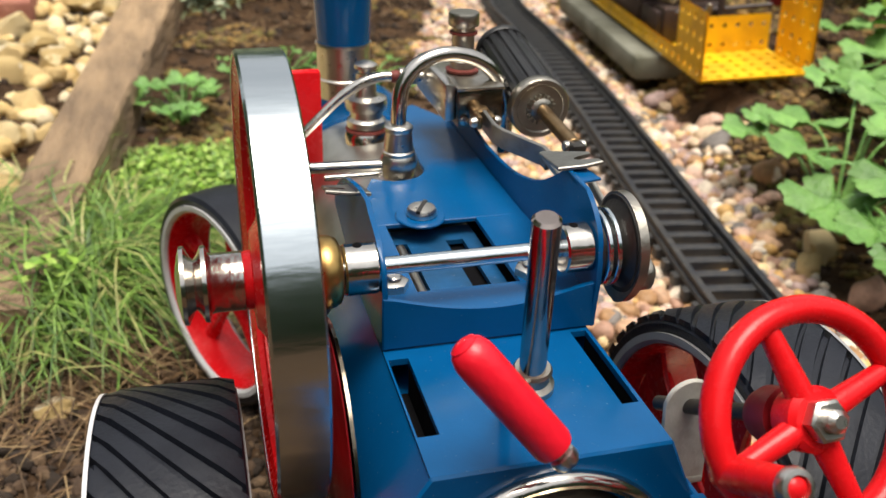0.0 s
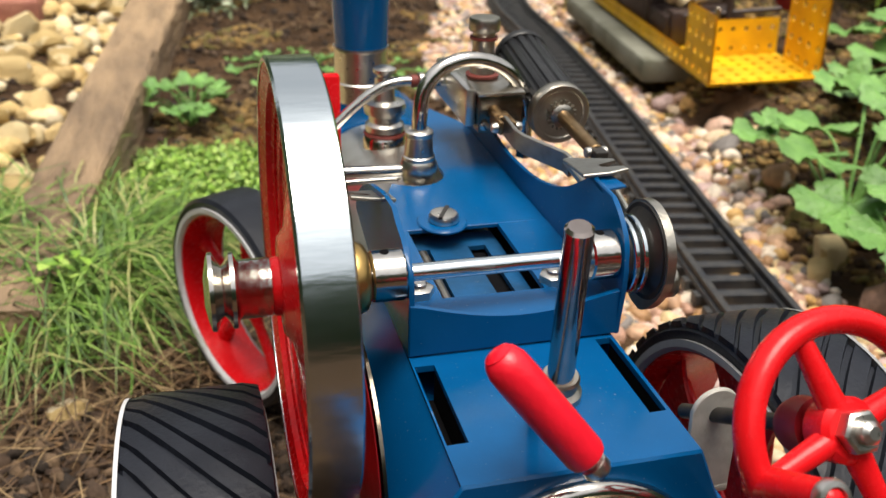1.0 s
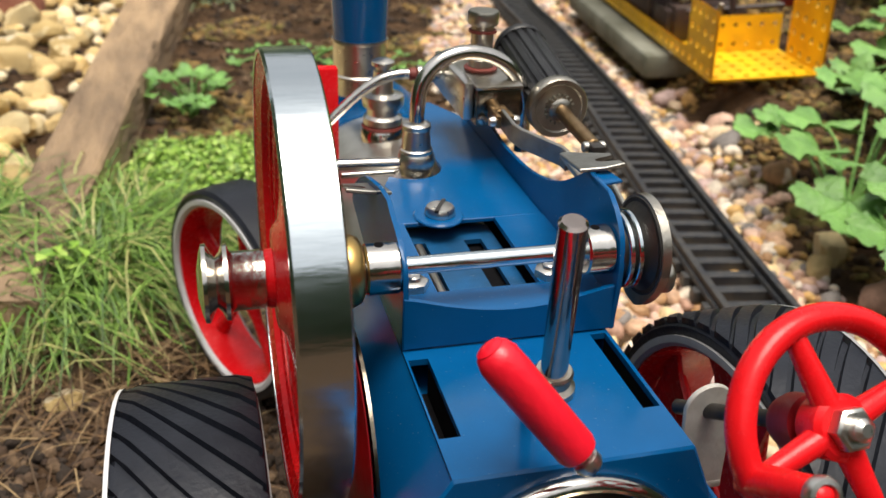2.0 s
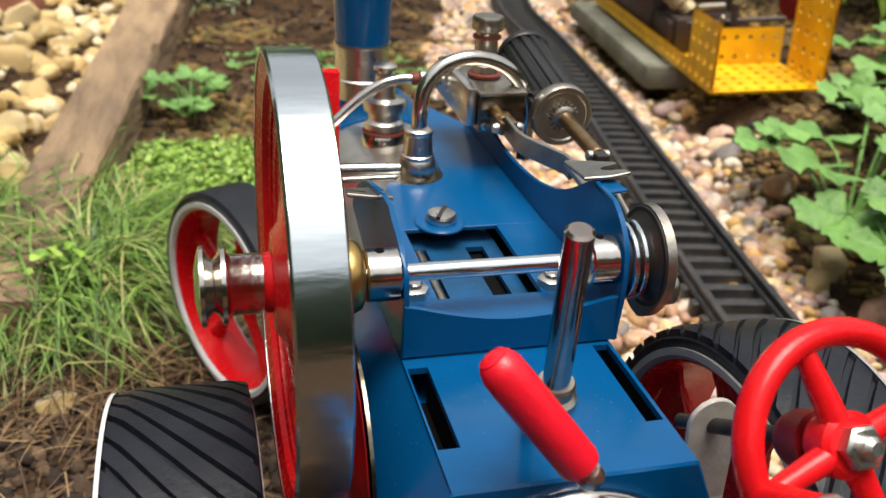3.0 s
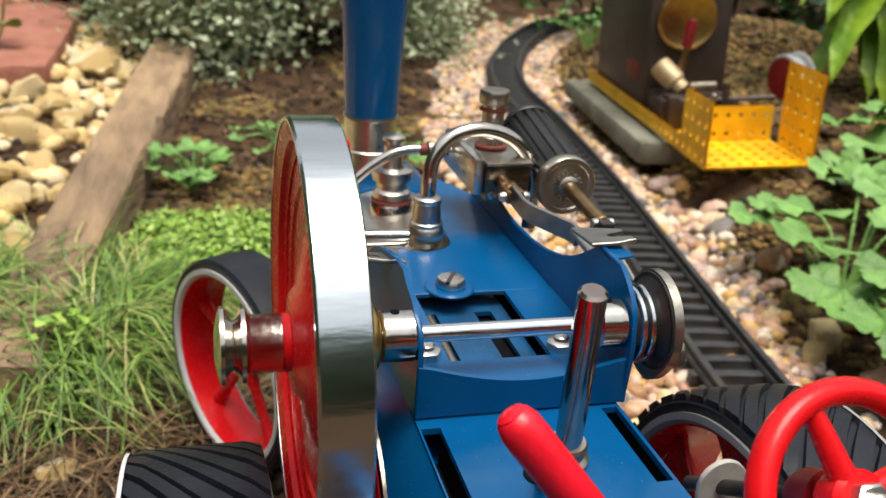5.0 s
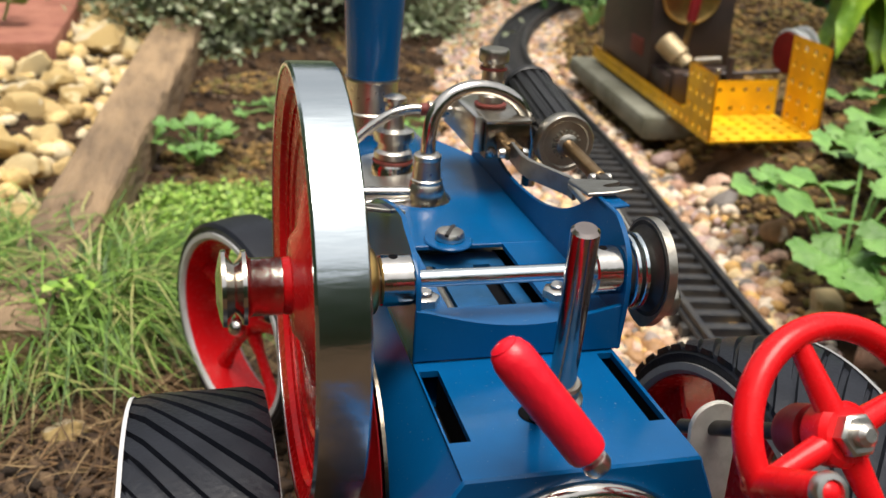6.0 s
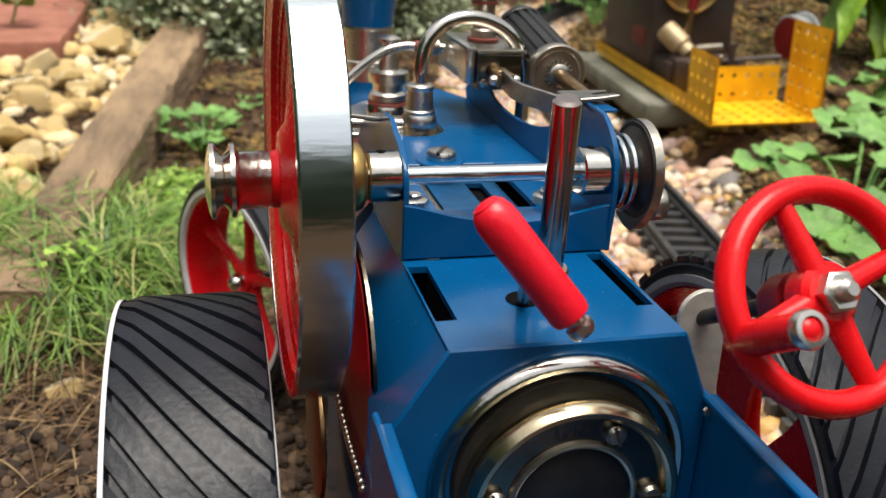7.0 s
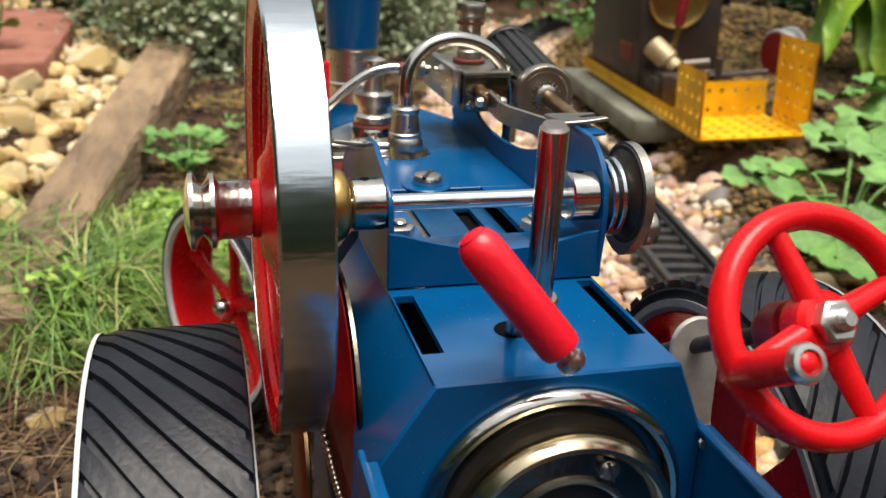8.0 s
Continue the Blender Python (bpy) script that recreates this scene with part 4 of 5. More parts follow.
bolt = part("bolt", turned([(0, 0), (0.0036, 0), (0.0038, 0.0004), (0.0038, 0.0014), (0.0033, 0.0022), (0, 0.0025)], (-0.0008, 0.0412, BZ1 + 0.0006), (0, 0, 1), 28), SATIN, engine, "slotted bright cheese-head bolt")
part("slot", box(-0.0037, 0.0037, -0.0005, 0.0005, 0.0018, 0.00256, 0, None, Matrix.Translation((-0.0008, 0.0412, BZ1 + 0.0006)) @ pose(0, 0, 0, 0, 0, 62)), DARK_METAL, bolt)
for x, y in [(-0.0152, 0.0075), (0.0155, 0.0075)]:
    n1 = part("nut", nut((x, y, BZ1), (0, 0, 1), 0.0034, 0.002), SATIN, engine)
    part("stud", rod((x, y, BZ1 + 0.001), (x, y, BZ1 + 0.0031), 0.0017), NICKEL, n1)

# bearing forks on both cheeks
fork = [(-0.0016, -0.005), (0.004, -0.0062), (0.0088, -0.0056), (0.0086, -0.0034), (0.0042, -0.0026), (0.0034, -0.0016), (0.0036, -0.0005), (0.0046, 0), (0.0083, 0.0002), (0.0085, 0.0019), (0.003, 0.005), (-0.0004, 0.0075), (-0.0018, 0.007)]
part("link_fork", sheet(fork, 0.0009, pose(0.0245, 0.0185, 0.1461, -4, -6, 0), 0.0002), FORK_STEEL, engine, "grey forked metal plate")
part("fork_bracket", sheet([(0, 0), (0.0062, 0.0012), (0.0046, 0.0068), (0, 0.0075)], 0.0008, pose(0.0252, 0.0085, 0.1448, 6, 0, 0), 0.0002), BLUE, engine)
part("link_fork", sheet([(-x, y) for x, y in fork][::-1], 0.0009, pose(-0.0185, 0.0285, 0.1385, -14, 8, 0), 0.0002), FORK_STEEL, engine, "grey forked metal plate")

# ---- crankshaft, flywheel and pulley ----
crankshaft = part("crankshaft", rod((-0.052, 0, SZ), (0.036, 0, SZ), 0.00185, 28), STEEL, engine, "bright steel crankshaft")
for x0, x1 in ((-0.0272, -0.0203), (0.019, 0.0251)):
    col = part("bearing_collar", turned([(0.002, 0), (0.0049, 0), (0.0053, 0.0004), (0.0053, x1 - x0 - 0.0004), (0.0049, x1 - x0), (0.002, x1 - x0)], (x0, 0, SZ), X, 40), NICKEL, engine, "turned nickel bearing collar")
    # black paints the shade inside the small oil hole
    part("oil_hole", turned([(0, 0), (0.0009, 0.0001), (0.0012, -0.0003)], ((x0 + x1) / 2 - 0.0005, 0, SZ + 0.0053), (0, 0, 1), 16), VOID, col, "dark oil hole")
part("brass_bush", turned([(0.002, 0), (0.006, 0), (0.007, 0.0006), (0.0074, 0.0018), (0.0073, 0.0034), (0.0066, 0.0048), (0.0054, 0.0054), (0.002, 0.0055)], (-0.0330, 0, SZ), X, 40), BRASS, engine, "domed brass bush")
FX0, FX1, FR = -0.0450, -0.0360, 0.0438
flywheel = part("flywheel", turned([(0.0426, 0.0002), (0.0428, 0), (FR - 0.0005, 0), (FR, 0.0005), (FR, 0.0086), (FR - 0.0005, 0.009), (0.0428, 0.009), (0.0426, 0.0088)], (FX0, 0, SZ), X, 128, True), STEEL, engine, "heavy flywheel with a broad bright turned rim")
part("inner_rim", turned([(0.0427, 0.0004), (0.0416, 0.0005), (0.0402, 0.0013), (0.039, 0.0014), (0.0384, 0.0026), (0.0366, 0.003), (0.0366, 0.006), (0.0384, 0.0064), (0.0405, 0.0084), (0.0427, 0.0086)], (FX0, 0, SZ), X, 96, True), RED, flywheel, "red stepped inner rim")
part("web", turned([(0.0058, 0.0), (0.0095, 0.0003), (0.0115, 0.0018), (0.02, 0.0034), (0.0206, 0.004), (0.0298, 0.004), (0.0304, 0.0034), (0.0367, 0.0034), (0.0367, 0.0056), (0.02, 0.0056), (0.0115, 0.0072), (0.0058, 0.0088)], (FX0, 0, SZ), X, 96, True), RED, flywheel, "solid red stepped web")
part("hub", turned([(0.0019, -0.0015), (0.0054, -0.0015), (0.0058, -0.001), (0.006, 0.006), (0.0062, 0.0095), (0.0019, 0.0095)], (FX0, 0, SZ), X, 40), RED, flywheel, "red flywheel hub")
part("belt_pulley", turned([(0, -0.0129), (0.0028, -0.0129), (0.006, -0.0123), (0.0076, -0.0118), (0.0077, -0.0110), (0.0058, -0.0101), (0.0048, -0.0094), (0.0058, -0.0086), (0.0074, -0.0079), (0.0075, -0.0071), (0.006, -0.0066), (0.0058, -0.006), (0.0058, -0.0003), (0.0054, 0), (0.0019, 0)], (FX0 - 0.0013, 0, SZ), X, 48), NICKEL, engine, "grooved nickel belt pulley")

# ---- crank and eccentrics on the other side ----
for x, r, w in [(0.0268, 0.0083, 0.0009), (0.0286, 0.0086, 0.0009)]:
    part("eccentric_disc", turned([(0, 0), (r - 0.0002, 0), (r, 0.0002), (r, w), (r - 0.0002, w + 0.0002), (0, w + 0.0002)], (x, 0.0003, SZ - 0.0005), X, 40), STEEL, engine)
part("eccentric_sleeve", rod((0.0262, 0.0003, SZ - 0.0005), (0.0322, 0.0003, SZ - 0.0005), 0.0066, 28), DARK_METAL, engine)
part("crank_bell", turned([(0.0, 0.0), (0.0064, 0.0), (0.0072, 0.0008), (0.0088, 0.002), (0.0108, 0.0029), (0, 0.003)], (0.0296, 0, SZ), X, 48), DARK_METAL, engine, "blackened bell-shaped crank boss")
CA = radians(276)     # crank pin's angle in the yz plane
pin = Vector((0, 0.0085 * math.cos(CA), 0.0085 * math.sin(CA)))
web = [(q * math.cos(a), q * math.sin(a)) for a, q in [(b, 0.0112 + 0.0028 * max(0, math.cos(b - CA)) ** 5) for b in [2 * math.pi * k / 64 for k in range(64)]]]
crank = part("crank_web", sheet(web, 0.002, YZ @ Matrix.Translation((0, SZ, 0.0322)), 0.0004), NICKEL_DULL, engine, "round steel crank disc")
part("disc_face", turned([(0, 0), (0.0105, 0), (0.0107, 0.0003), (0, 0.0005)], (0.03195, 0, SZ), X, 48), DARK_METAL, crank, "blackened inner face")
part("crank_pin", rod((0.0335, pin.y, SZ + pin.z), (0.0418, pin.y, SZ + pin.z), 0.0024), DARK_METAL, crank)
outer = Vector((0.0386, pin.y, SZ + pin.z))
tip = Vector((0.0392, 0.045, 0.1395))
way = tip - outer
outer_rod = part("connecting_rod", sheet([(0.0, -0.0016), (way.length, -0.0011), (way.length, 0.0011), (0.0, 0.0016)], 0.0012, Matrix.Translation(outer) @ Matrix(((0, 0, 1, 0), (way.y / way.length, -way.z / way.length, 0, 0), (way.z / way.length, way.y / way.length, 0, 0), (0, 0, 0, 1))), 0.0003), FORK_STEEL, engine, "flat steel connecting rod")
part("big_end", turned([(0.001, 0), (0.0036, 0), (0.0039, 0.0004), (0.0039, 0.0026), (0.0036, 0.003), (0.001, 0.003)], outer - Vector((0.0008, 0, 0)), X, 28), NICKEL_DULL, outer_rod, "round big end on the crank pin")
big = Vector((0.0308, 0.0075, SZ + 0.001))
cross = Vector((0.0400, 0.045, 0.1395))
d = cross - big
conrod = part("connecting_rod", sheet([(0.0, -0.0013), (d.length, -0.0008), (d.length, 0.0008), (0.0, 0.0013)], 0.0014, Matrix.Translation(big - Vector((0.0011, 0, 0))) @ Matrix(((0, 0, 1, 0), (d.y / d.length, -d.z / d.length, 0, 0), (d.z / d.length, d.y / d.length, 0, 0), (0, 0, 0, 1))), 0.0003), NICKEL_DULL, engine, "slim steel connecting rod")
part("big_end", turned([(0.001, 0), (0.0031, 0), (0.0034, 0.0003), (0.0034, 0.0015), (0.0031, 0.0018), (0.001, 0.0018)], big - Vector((0.0009, 0, 0)), X, 28), DARK_METAL, conrod)

# ---- cylinder, valve chest and lubricator ----
CY, CZ, CX = 0.07, 0.1412, 0.0400
cyl = bmesh.new()
n = 96
ring = []
for h in (0.0022, 0.037, 0.039):
    ox, oz = 0.03 * h, 0.15 * h
    ring.append([cyl.verts.new((ox + CX + (0.0081 - (0.0006 if (k % 6) in (0, 1) else 0) - (0.0012 if h == 0.039 else 0)) * math.cos(2 * math.pi * k / n), CY + h, oz + CZ + (0.0081 - (0.0006 if (k % 6) in (0, 1) else 0) - (0.0012 if h == 0.039 else 0)) * math.sin(2 * math.pi * k / n))) for k in range(n)])
for a, b in zip(ring, ring[1:]):
    for k in range(n):
        cyl.faces.new((a[k], a[(k + 1) % n], b[(k + 1) % n], b[k]))
cyl.faces.new(ring[0])
cyl.faces.new(ring[-1])
cylinder = part("cylinder", cyl, BLACK, engine, "black cylinder with lengthwise grooves")
part("end_cover", turned([(0, 0.0004), (0.0066, 0.0004), (0.007, 0.0), (0.0082, 0.0), (0.0086, 0.0006), (0.0086, 0.0036), (0.0083, 0.004), (0, 0.004)], (CX, CY, CZ), (0, 1, 0), 48), NICKEL_DULL, cylinder, "dished nickel end cover")
far_end = Vector((CX + 0.03 * 0.0375, CY + 0.0375, CZ + 0.15 * 0.0375))
part("end_cover", turned([(0, 0), (0.0082, 0), (0.0085, 0.0004), (0.0085, 0.0022), (0.008, 0.0028), (0, 0.003)], far_end, (0.03, 1, 0.15), 48), BLACK, cylinder, "black far end cover")
gland = bmesh.new()
sheet([((0.0043 if k % 4 < 2 else 0.0034) * math.cos(2 * math.pi * k / 72), (0.0043 if k % 4 < 2 else 0.0034) * math.sin(2 * math.pi * k / 72)) for k in range(72)], 0.0014, frame_of((CX, CY - 0.0012, CZ), (0, 1, 0)), 0, gland)
lathe(gland, [(0, -0.002), (0.0022, -0.002), (0.0033, -0.0012), (0.0034, 0.0002), (0, 0.0002)], frame_of((CX, CY - 0.0002, CZ), (0, 1, 0)), 32)
part("gland_nut", gland, NICKEL_DULL, cylinder, "toothed gland nut")
part("piston_rod", rod((CX, 0.0695, CZ), cross, 0.002), BRONZE, engine, "tarnished brass piston rod")
part("crosshead", rod(cross - Vector((0.003, 0, 0)), cross + Vector((0.003, 0, 0)), 0.0014), SATIN, engine)
part("crosshead_fork", box(-0.0018, 0.0018, -0.004, 0.003, -0.0014, 0.0014, 0.0005, None, Matrix.Translation(cross)), DARK_METAL, engine)
# dark nickel paints the shadow that the cover throws on the chest
chest = part("valve_chest", box(0.0168, 0.0298, 0.0725, 0.104, 0.1362, 0.1465, 0.0006), DARK_NICKEL, engine, "square valve chest with shade painted into its nickel")
part("flange", box(0.0136, 0.0167, 0.0745, 0.108, 0.1375, 0.1482, 0.0008), SATIN, chest, "bright flange plate")
part("chest_cover", box(0.0165, 0.03, 0.0722, 0.1045, 0.1466, 0.1476, 0.0003), NICKEL_DULL, chest, "engraved cover plate")
for x in (0.0185, 0.0275):
    part("screw", turned([(0, 0), (0.0013, 0), (0.0013, 0.0008), (0, 0.0012)], (x, 0.0722, 0.1385), (0, -1, 0), 16), NICKEL, chest)
part("valve_rod", rod((0.0212, 0.0735, 0.1426), (0.0216, 0.066, 0.1415), 0.0017), BRONZE, engine, "tarnished brass valve rod")
clevis = part("rod_clevis", box(-0.0024, 0.0024, -0.0015, 0.002, -0.0019, 0.0019, 0.0007, None, Matrix.Translation((0.0216, 0.0682, 0.1415))), BRONZE, engine, "tarnished brass clevis")
for dx in (-0.0018, 0.0018):
    part("prong", box(-0.0007, 0.0007, -0.0062, 0.001, -0.0018, 0.0018, 0.0005, None, Matrix.Translation((0.0216 + dx, 0.0672, 0.1413))), BRONZE, clevis)
    part("pin_head", turned([(0, 0), (0.0014, 0), (0.0015, 0.0006), (0.0011, 0.0016), (0, 0.0019)], (0.0216 + dx * 1.4, 0.0625, 0.1412), X * math.copysign(1, dx), 16), SATIN, clevis, "bright pin head")
# a flat strip bent twice on its way from the clevis to the fork
corners = [Vector(p) for p in ((0.0217, 0.0645, 0.1412), (0.0221, 0.0562, 0.1402), (0.0235, 0.0532, 0.1396), (0.0288, 0.0442, 0.139), (0.0303, 0.0418, 0.1388), (0.0306, 0.0385, 0.1386))]
link = bmesh.new()
rows = []
for i, p in enumerate(corners):
    d = (corners[min(i + 1, 5)] - corners[max(i - 1, 0)]).normalized()
    side = Vector((d.y, -d.x, 0)).normalized()
    rows.append([link.verts.new(p + side * u + Vector((0, 0, w))) for u, w in ((-0.0006, -0.0026), (0.0006, -0.0026), (0.0006, 0.0026), (-0.0006, 0.0026))])
for a, b in zip(rows, rows[1:]):
    for k in range(4):
        link.faces.new((a[k], a[(k + 1) % 4], b[(k + 1) % 4], b[k]))
link.faces.new(rows[0])
link.faces.new(rows[-1])
bmesh.ops.bevel(link, geom=list(link.edges), offset=0.00018, segments=1, affect="EDGES")
part("valve_link", link, FORK_STEEL, engine, "bent flat steel valve link")
LU = (0.0222, 0.088, 0)
lub = part("lubricator", turned([(0, 0.1476), (0.0036, 0.1476), (0.0036, 0.151), (0.0032, 0.1515), (0.0032, 0.1605), (0.0041, 0.1608), (0.0044, 0.1613), (0.0044, 0.164), (0.0041, 0.1646), (0, 0.1647)], LU, (0, 0, 1), 32), NICKEL_DULL, engine, "nickel lubricator with a knurled cap")
part("washer", turned([(0.0036, 0.1478), (0.0047, 0.1479), (0.0048, 0.1486), (0.0036, 0.1489)], LU, (0, 0, 1), 28), RED_FIBRE, lub, "red-brown fibre washer")
part("washer", turned([(0.0033, 0.1585), (0.004, 0.1586), (0.004, 0.1593), (0.0033, 0.1594)], LU, (0, 0, 1), 28), RED_FIBRE, lub, "red-brown fibre washer")

# ---- upright lever and red handle on the firebox ----
lever = part("steel_lever", rod((0.0048, -0.0248, 0.1205), (0.0021, -0.0322, 0.158), 0.0026, 32, 0.0006), LEVER_STEEL, engine, "upright polished steel lever")
part("lever_socket", turned([(0, 0), (0.0044, 0), (0.0044, 0.002), (0.0034, 0.0028), (0.0034, 0.0045), (0.0038, 0.0052), (0.0034, 0.0058), (0, 0.0058)], (0.0051, -0.024, 0.1175), (-0.05, -0.16, 1), 32), NICKEL_DULL, lever, "turned lever socket")
ht, he = Vector((-0.0152, -0.0453, 0.1432)), Vector((-0.001, -0.0511, 0.1256))
hd = (he - ht).normalized()
L = (he - ht).length
handle = part("regulator_handle", turned([(0, -0.0012), (0.0018, -0.0009), (0.003, 0.0002), (0.0036, 0.002), (0.0037, 0.005), (0.0036, L - 0.001), (0.0033, L), (0, L)], ht, hd, 36), RED_PLASTIC, engine, "red plastic grip")
part("grip_tip", turned([(0.0016, -0.001), (0.0024, -0.0006), (0.0024, -0.0002), (0.0016, -0.0004)], ht, hd, 24), RED_PLASTIC, handle)
part("end_nut", turned([(0, 0), (0.0018, 0), (0.0018, 0.0012), (0.0024, 0.0016), (0.0025, 0.003), (0.002, 0.0038), (0, 0.004)], he, hd, 24), SATIN, handle, "small bright end nut")
part("handle_arm", rod((-0.0008, -0.0269, 0.1165), (-0.0075, -0.046, 0.1345), 0.0012), NICKEL_DULL, handle)

# ---- firebox door with its rings ----
DC = Vector((0.0022, -0.0446, 0.0905))
door = part("firebox_door", turned([(0.0195, 0.0), (0.0244, 0.0), (0.025, 0.001), (0.0249, 0.0022), (0.0243, 0.0031), (0.0235, 0.0035), (0.0226, 0.0032), (0.022, 0.0022), (0.0218, 0.001)], DC, (0, -1, 0), 72), NICKEL, engine, "round firebox door with bright rings")
part("door_recess", turned([(0.0, 0.0006), (0.0208, 0.0006), (0.0202, 0.002), (0.0175, 0.0022)], DC, (0, -1, 0), 56), DARK_METAL, door, "dark door recess")
DI = DC + Vector((0.0012, 0, -0.0028))
part("door_ring", turned([(0.0206, 0.001), (0.0208, 0.0052), (0.0204, 0.0068), (0.0195, 0.0078), (0.0186, 0.0078), (0.0178, 0.0071), (0.0173, 0.0058), (0.0172, 0.001)], DI, (0, -1, 0), 72), RING, door, "yellowed bright inner ring")
part("door_plate", turned([(0, 0.005), (0.0118, 0.005), (0.012, 0.0054), (0.0173, 0.0054), (0.0174, 0.001), (0, 0.001)], DI, (0, -1, 0), 56), DARK_NICKEL, door, "dark mirror-like sight plate")
part("sight_ring", turned([(0.0112, 0.005), (0.0113, 0.0062), (0.0118, 0.0065), (0.0124, 0.0062), (0.0127, 0.0052)], DI, (0, -1, 0), 56), NICKEL_DULL, door, "dull nickel sight ring")
part("sight_disc", turned([(0, 0.0053), (0.0108, 0.0053), (0.0112, 0.0051), (0.0113, 0.0046)], DI, (0, -1, 0), 48), BLACK, door, "black sight disc")
for a in (64, 172, 0, 270):
    c = DI + Vector((0.0152 * math.cos(radians(a)), -0.0054, 0.0152 * math.sin(radians(a))))
    sc = part("door_screw", turned([(0, 0), (0.0019, 0), (0.002, 0.0012), (0.0015, 0.0019), (0, 0.0021)], c, (0, -1, 0), 20), NICKEL_DULL, door, "slotted bright screw")
    part("slot", box(-0.0019, 0.0019, -0.0003, 0.0003, 0.0014, 0.00216, 0, None, frame_of(c, (0, -1, 0)) @ pose(0, 0, 0, 0, 0, a * 1.7)), DARK_METAL, door)

# ---- tender sides behind the firebox ----
for sx in (-1, 1):
    out = [(-0.04, 0.05), (-0.04, 0.1035), (-0.118, 0.1035), (-0.118, 0.05)]
    side = part("tender_side", sheet(out, 0.0013, YZ @ Matrix.Translation((0, 0, 0.0312 if sx > 0 else -0.0322)), 0.0003), BLUE, engine)
    part("top_flange", box(min(sx * 0.0296, sx * 0.0326), max(sx * 0.0296, sx * 0.0326), -0.118, -0.0453, 0.1034, 0.1046, 0.0004), BLUE, side)
part("tender_floor", box(-0.031, 0.031, -0.118, -0.03, 0.05, 0.053, 0.0005), BLUE_SHADED, engine)
part("corner_rivet", turned([(0, 0), (0.0012, 0), (0.001, 0.0006), (0, 0.0008)], (0.0306, -0.0465, 0.1015), (0, -1, 0), 16), NICKEL, engine)

# ---- steering ----
SN = Vector((0.05, -0.845, 0.53)).normalized()
SC = Vector((0.0396, -0.065, 0.1342)) - SN * 0.0055
SM = frame_of(SC, SN)
bm = bmesh.new()
R, r = 0.0179, 0.0024
rings = []
for k in range(64):
    a = 2 * math.pi * k / 64
    rings.append([bm.verts.new(SM @ Vector(((R + r * math.cos(b)) * math.cos(a), (R + r * math.cos(b)) * math.sin(a), 1.15 * r * math.sin(b)))) for b in [2 * math.pi * j / 14 for j in range(14)]])
for k in range(64):
    for j in range(14):
        bm.faces.new((rings[k][j], rings[(k + 1) % 64][j], rings[(k + 1) % 64][(j + 1) % 14], rings[k][(j + 1) % 14]))
wheel = part("steering_wheel", bm, RED, engine, "glossy red steering wheel")
kd = Vector((-0.0176, -0.0075, -0.0035))
kd = (kd - SN * kd.dot(SN)).normalized()
kt = SN.cross(kd)
for q in range(4):
    a = q * math.pi / 2
    dvec = kd * math.cos(a) + kt * math.sin(a)
    part("spoke", tube([SC + dvec * (0.004 + 0.0137 * t) for t in (0, 0.25, 0.5, 0.75, 1)], lambda t: 0.0024 - 0.0007 * t, 14), RED, wheel)
part("hub", turned([(0, -0.004), (0.005, -0.004), (0.0055, -0.003), (0.0055, 0.0012), (0.0046, 0.0022), (0, 0.0024)], SC, SN, 36), RED, wheel)
part("hub_nut", nut(SC + SN * 0.0022, SN, 0.0037, 0.0026), SATIN, wheel, "bright hexagon hub nut")
part("hub_stud", rod(SC + SN * 0.004, SC + SN * 0.007, 0.0019, 24, 0.0008), SATIN, wheel)
kb = SC + kd * 0.0172
knob = part("wheel_handle", turned([(0, -0.002), (0.0029, -0.002), (0.003, 0.001), (0.0027, 0.0145), (0.0024, 0.0148), (0, 0.0148)], kb, SN, 32), RED, wheel, "red spinner handle")
part("handle_cap", turned([(0.0018, 0.0146), (0.003, 0.0146), (0.0031, 0.0154), (0.0027, 0.0163), (0.0019, 0.0164), (0.0018, 0.0156)], kb, SN, 28), SATIN, knob, "bright ring round a red cap")
part("handle_cap_centre", turned([(0, 0.0166), (0.0012, 0.0164), (0.00185, 0.0157), (0.00185, 0.0146), (0, 0.0146)], kb, SN, 24), RED, knob)
bh = Vector((0.0362, -0.0305, 0.113))
part("steering_rod", rod(bh - SN * 0.012, SC - SN * 0.003, 0.0016), DARK_METAL, engine, "dark grey steering rod")
part("rod_boss", turned([(0, -0.0125), (0.0045, -0.0125), (0.0052, -0.0105), (0.005, -0.006), (0, -0.006)], SC, SN, 32), RED_DARK, engine)
arc = [(0.0365 + 0.0052 * math.cos(a), 0.1135 + 0.0052 * math.sin(a)) for a in [math.pi * k / 14 for k in range(15)]]
part("steering_bracket", sheet([(0.0325, 0.094), (0.0425, 0.094)] + arc, 0.0012, XZ @ Matrix.Translation((0, 0, 0.0292)), 0.0002), ZINC, engine, "grey rounded steering bracket")
part("bracket_foot", box(0.028, 0.0425, -0.0305, -0.018, 0.0925, 0.0945, 0.0003), ZINC, engine)


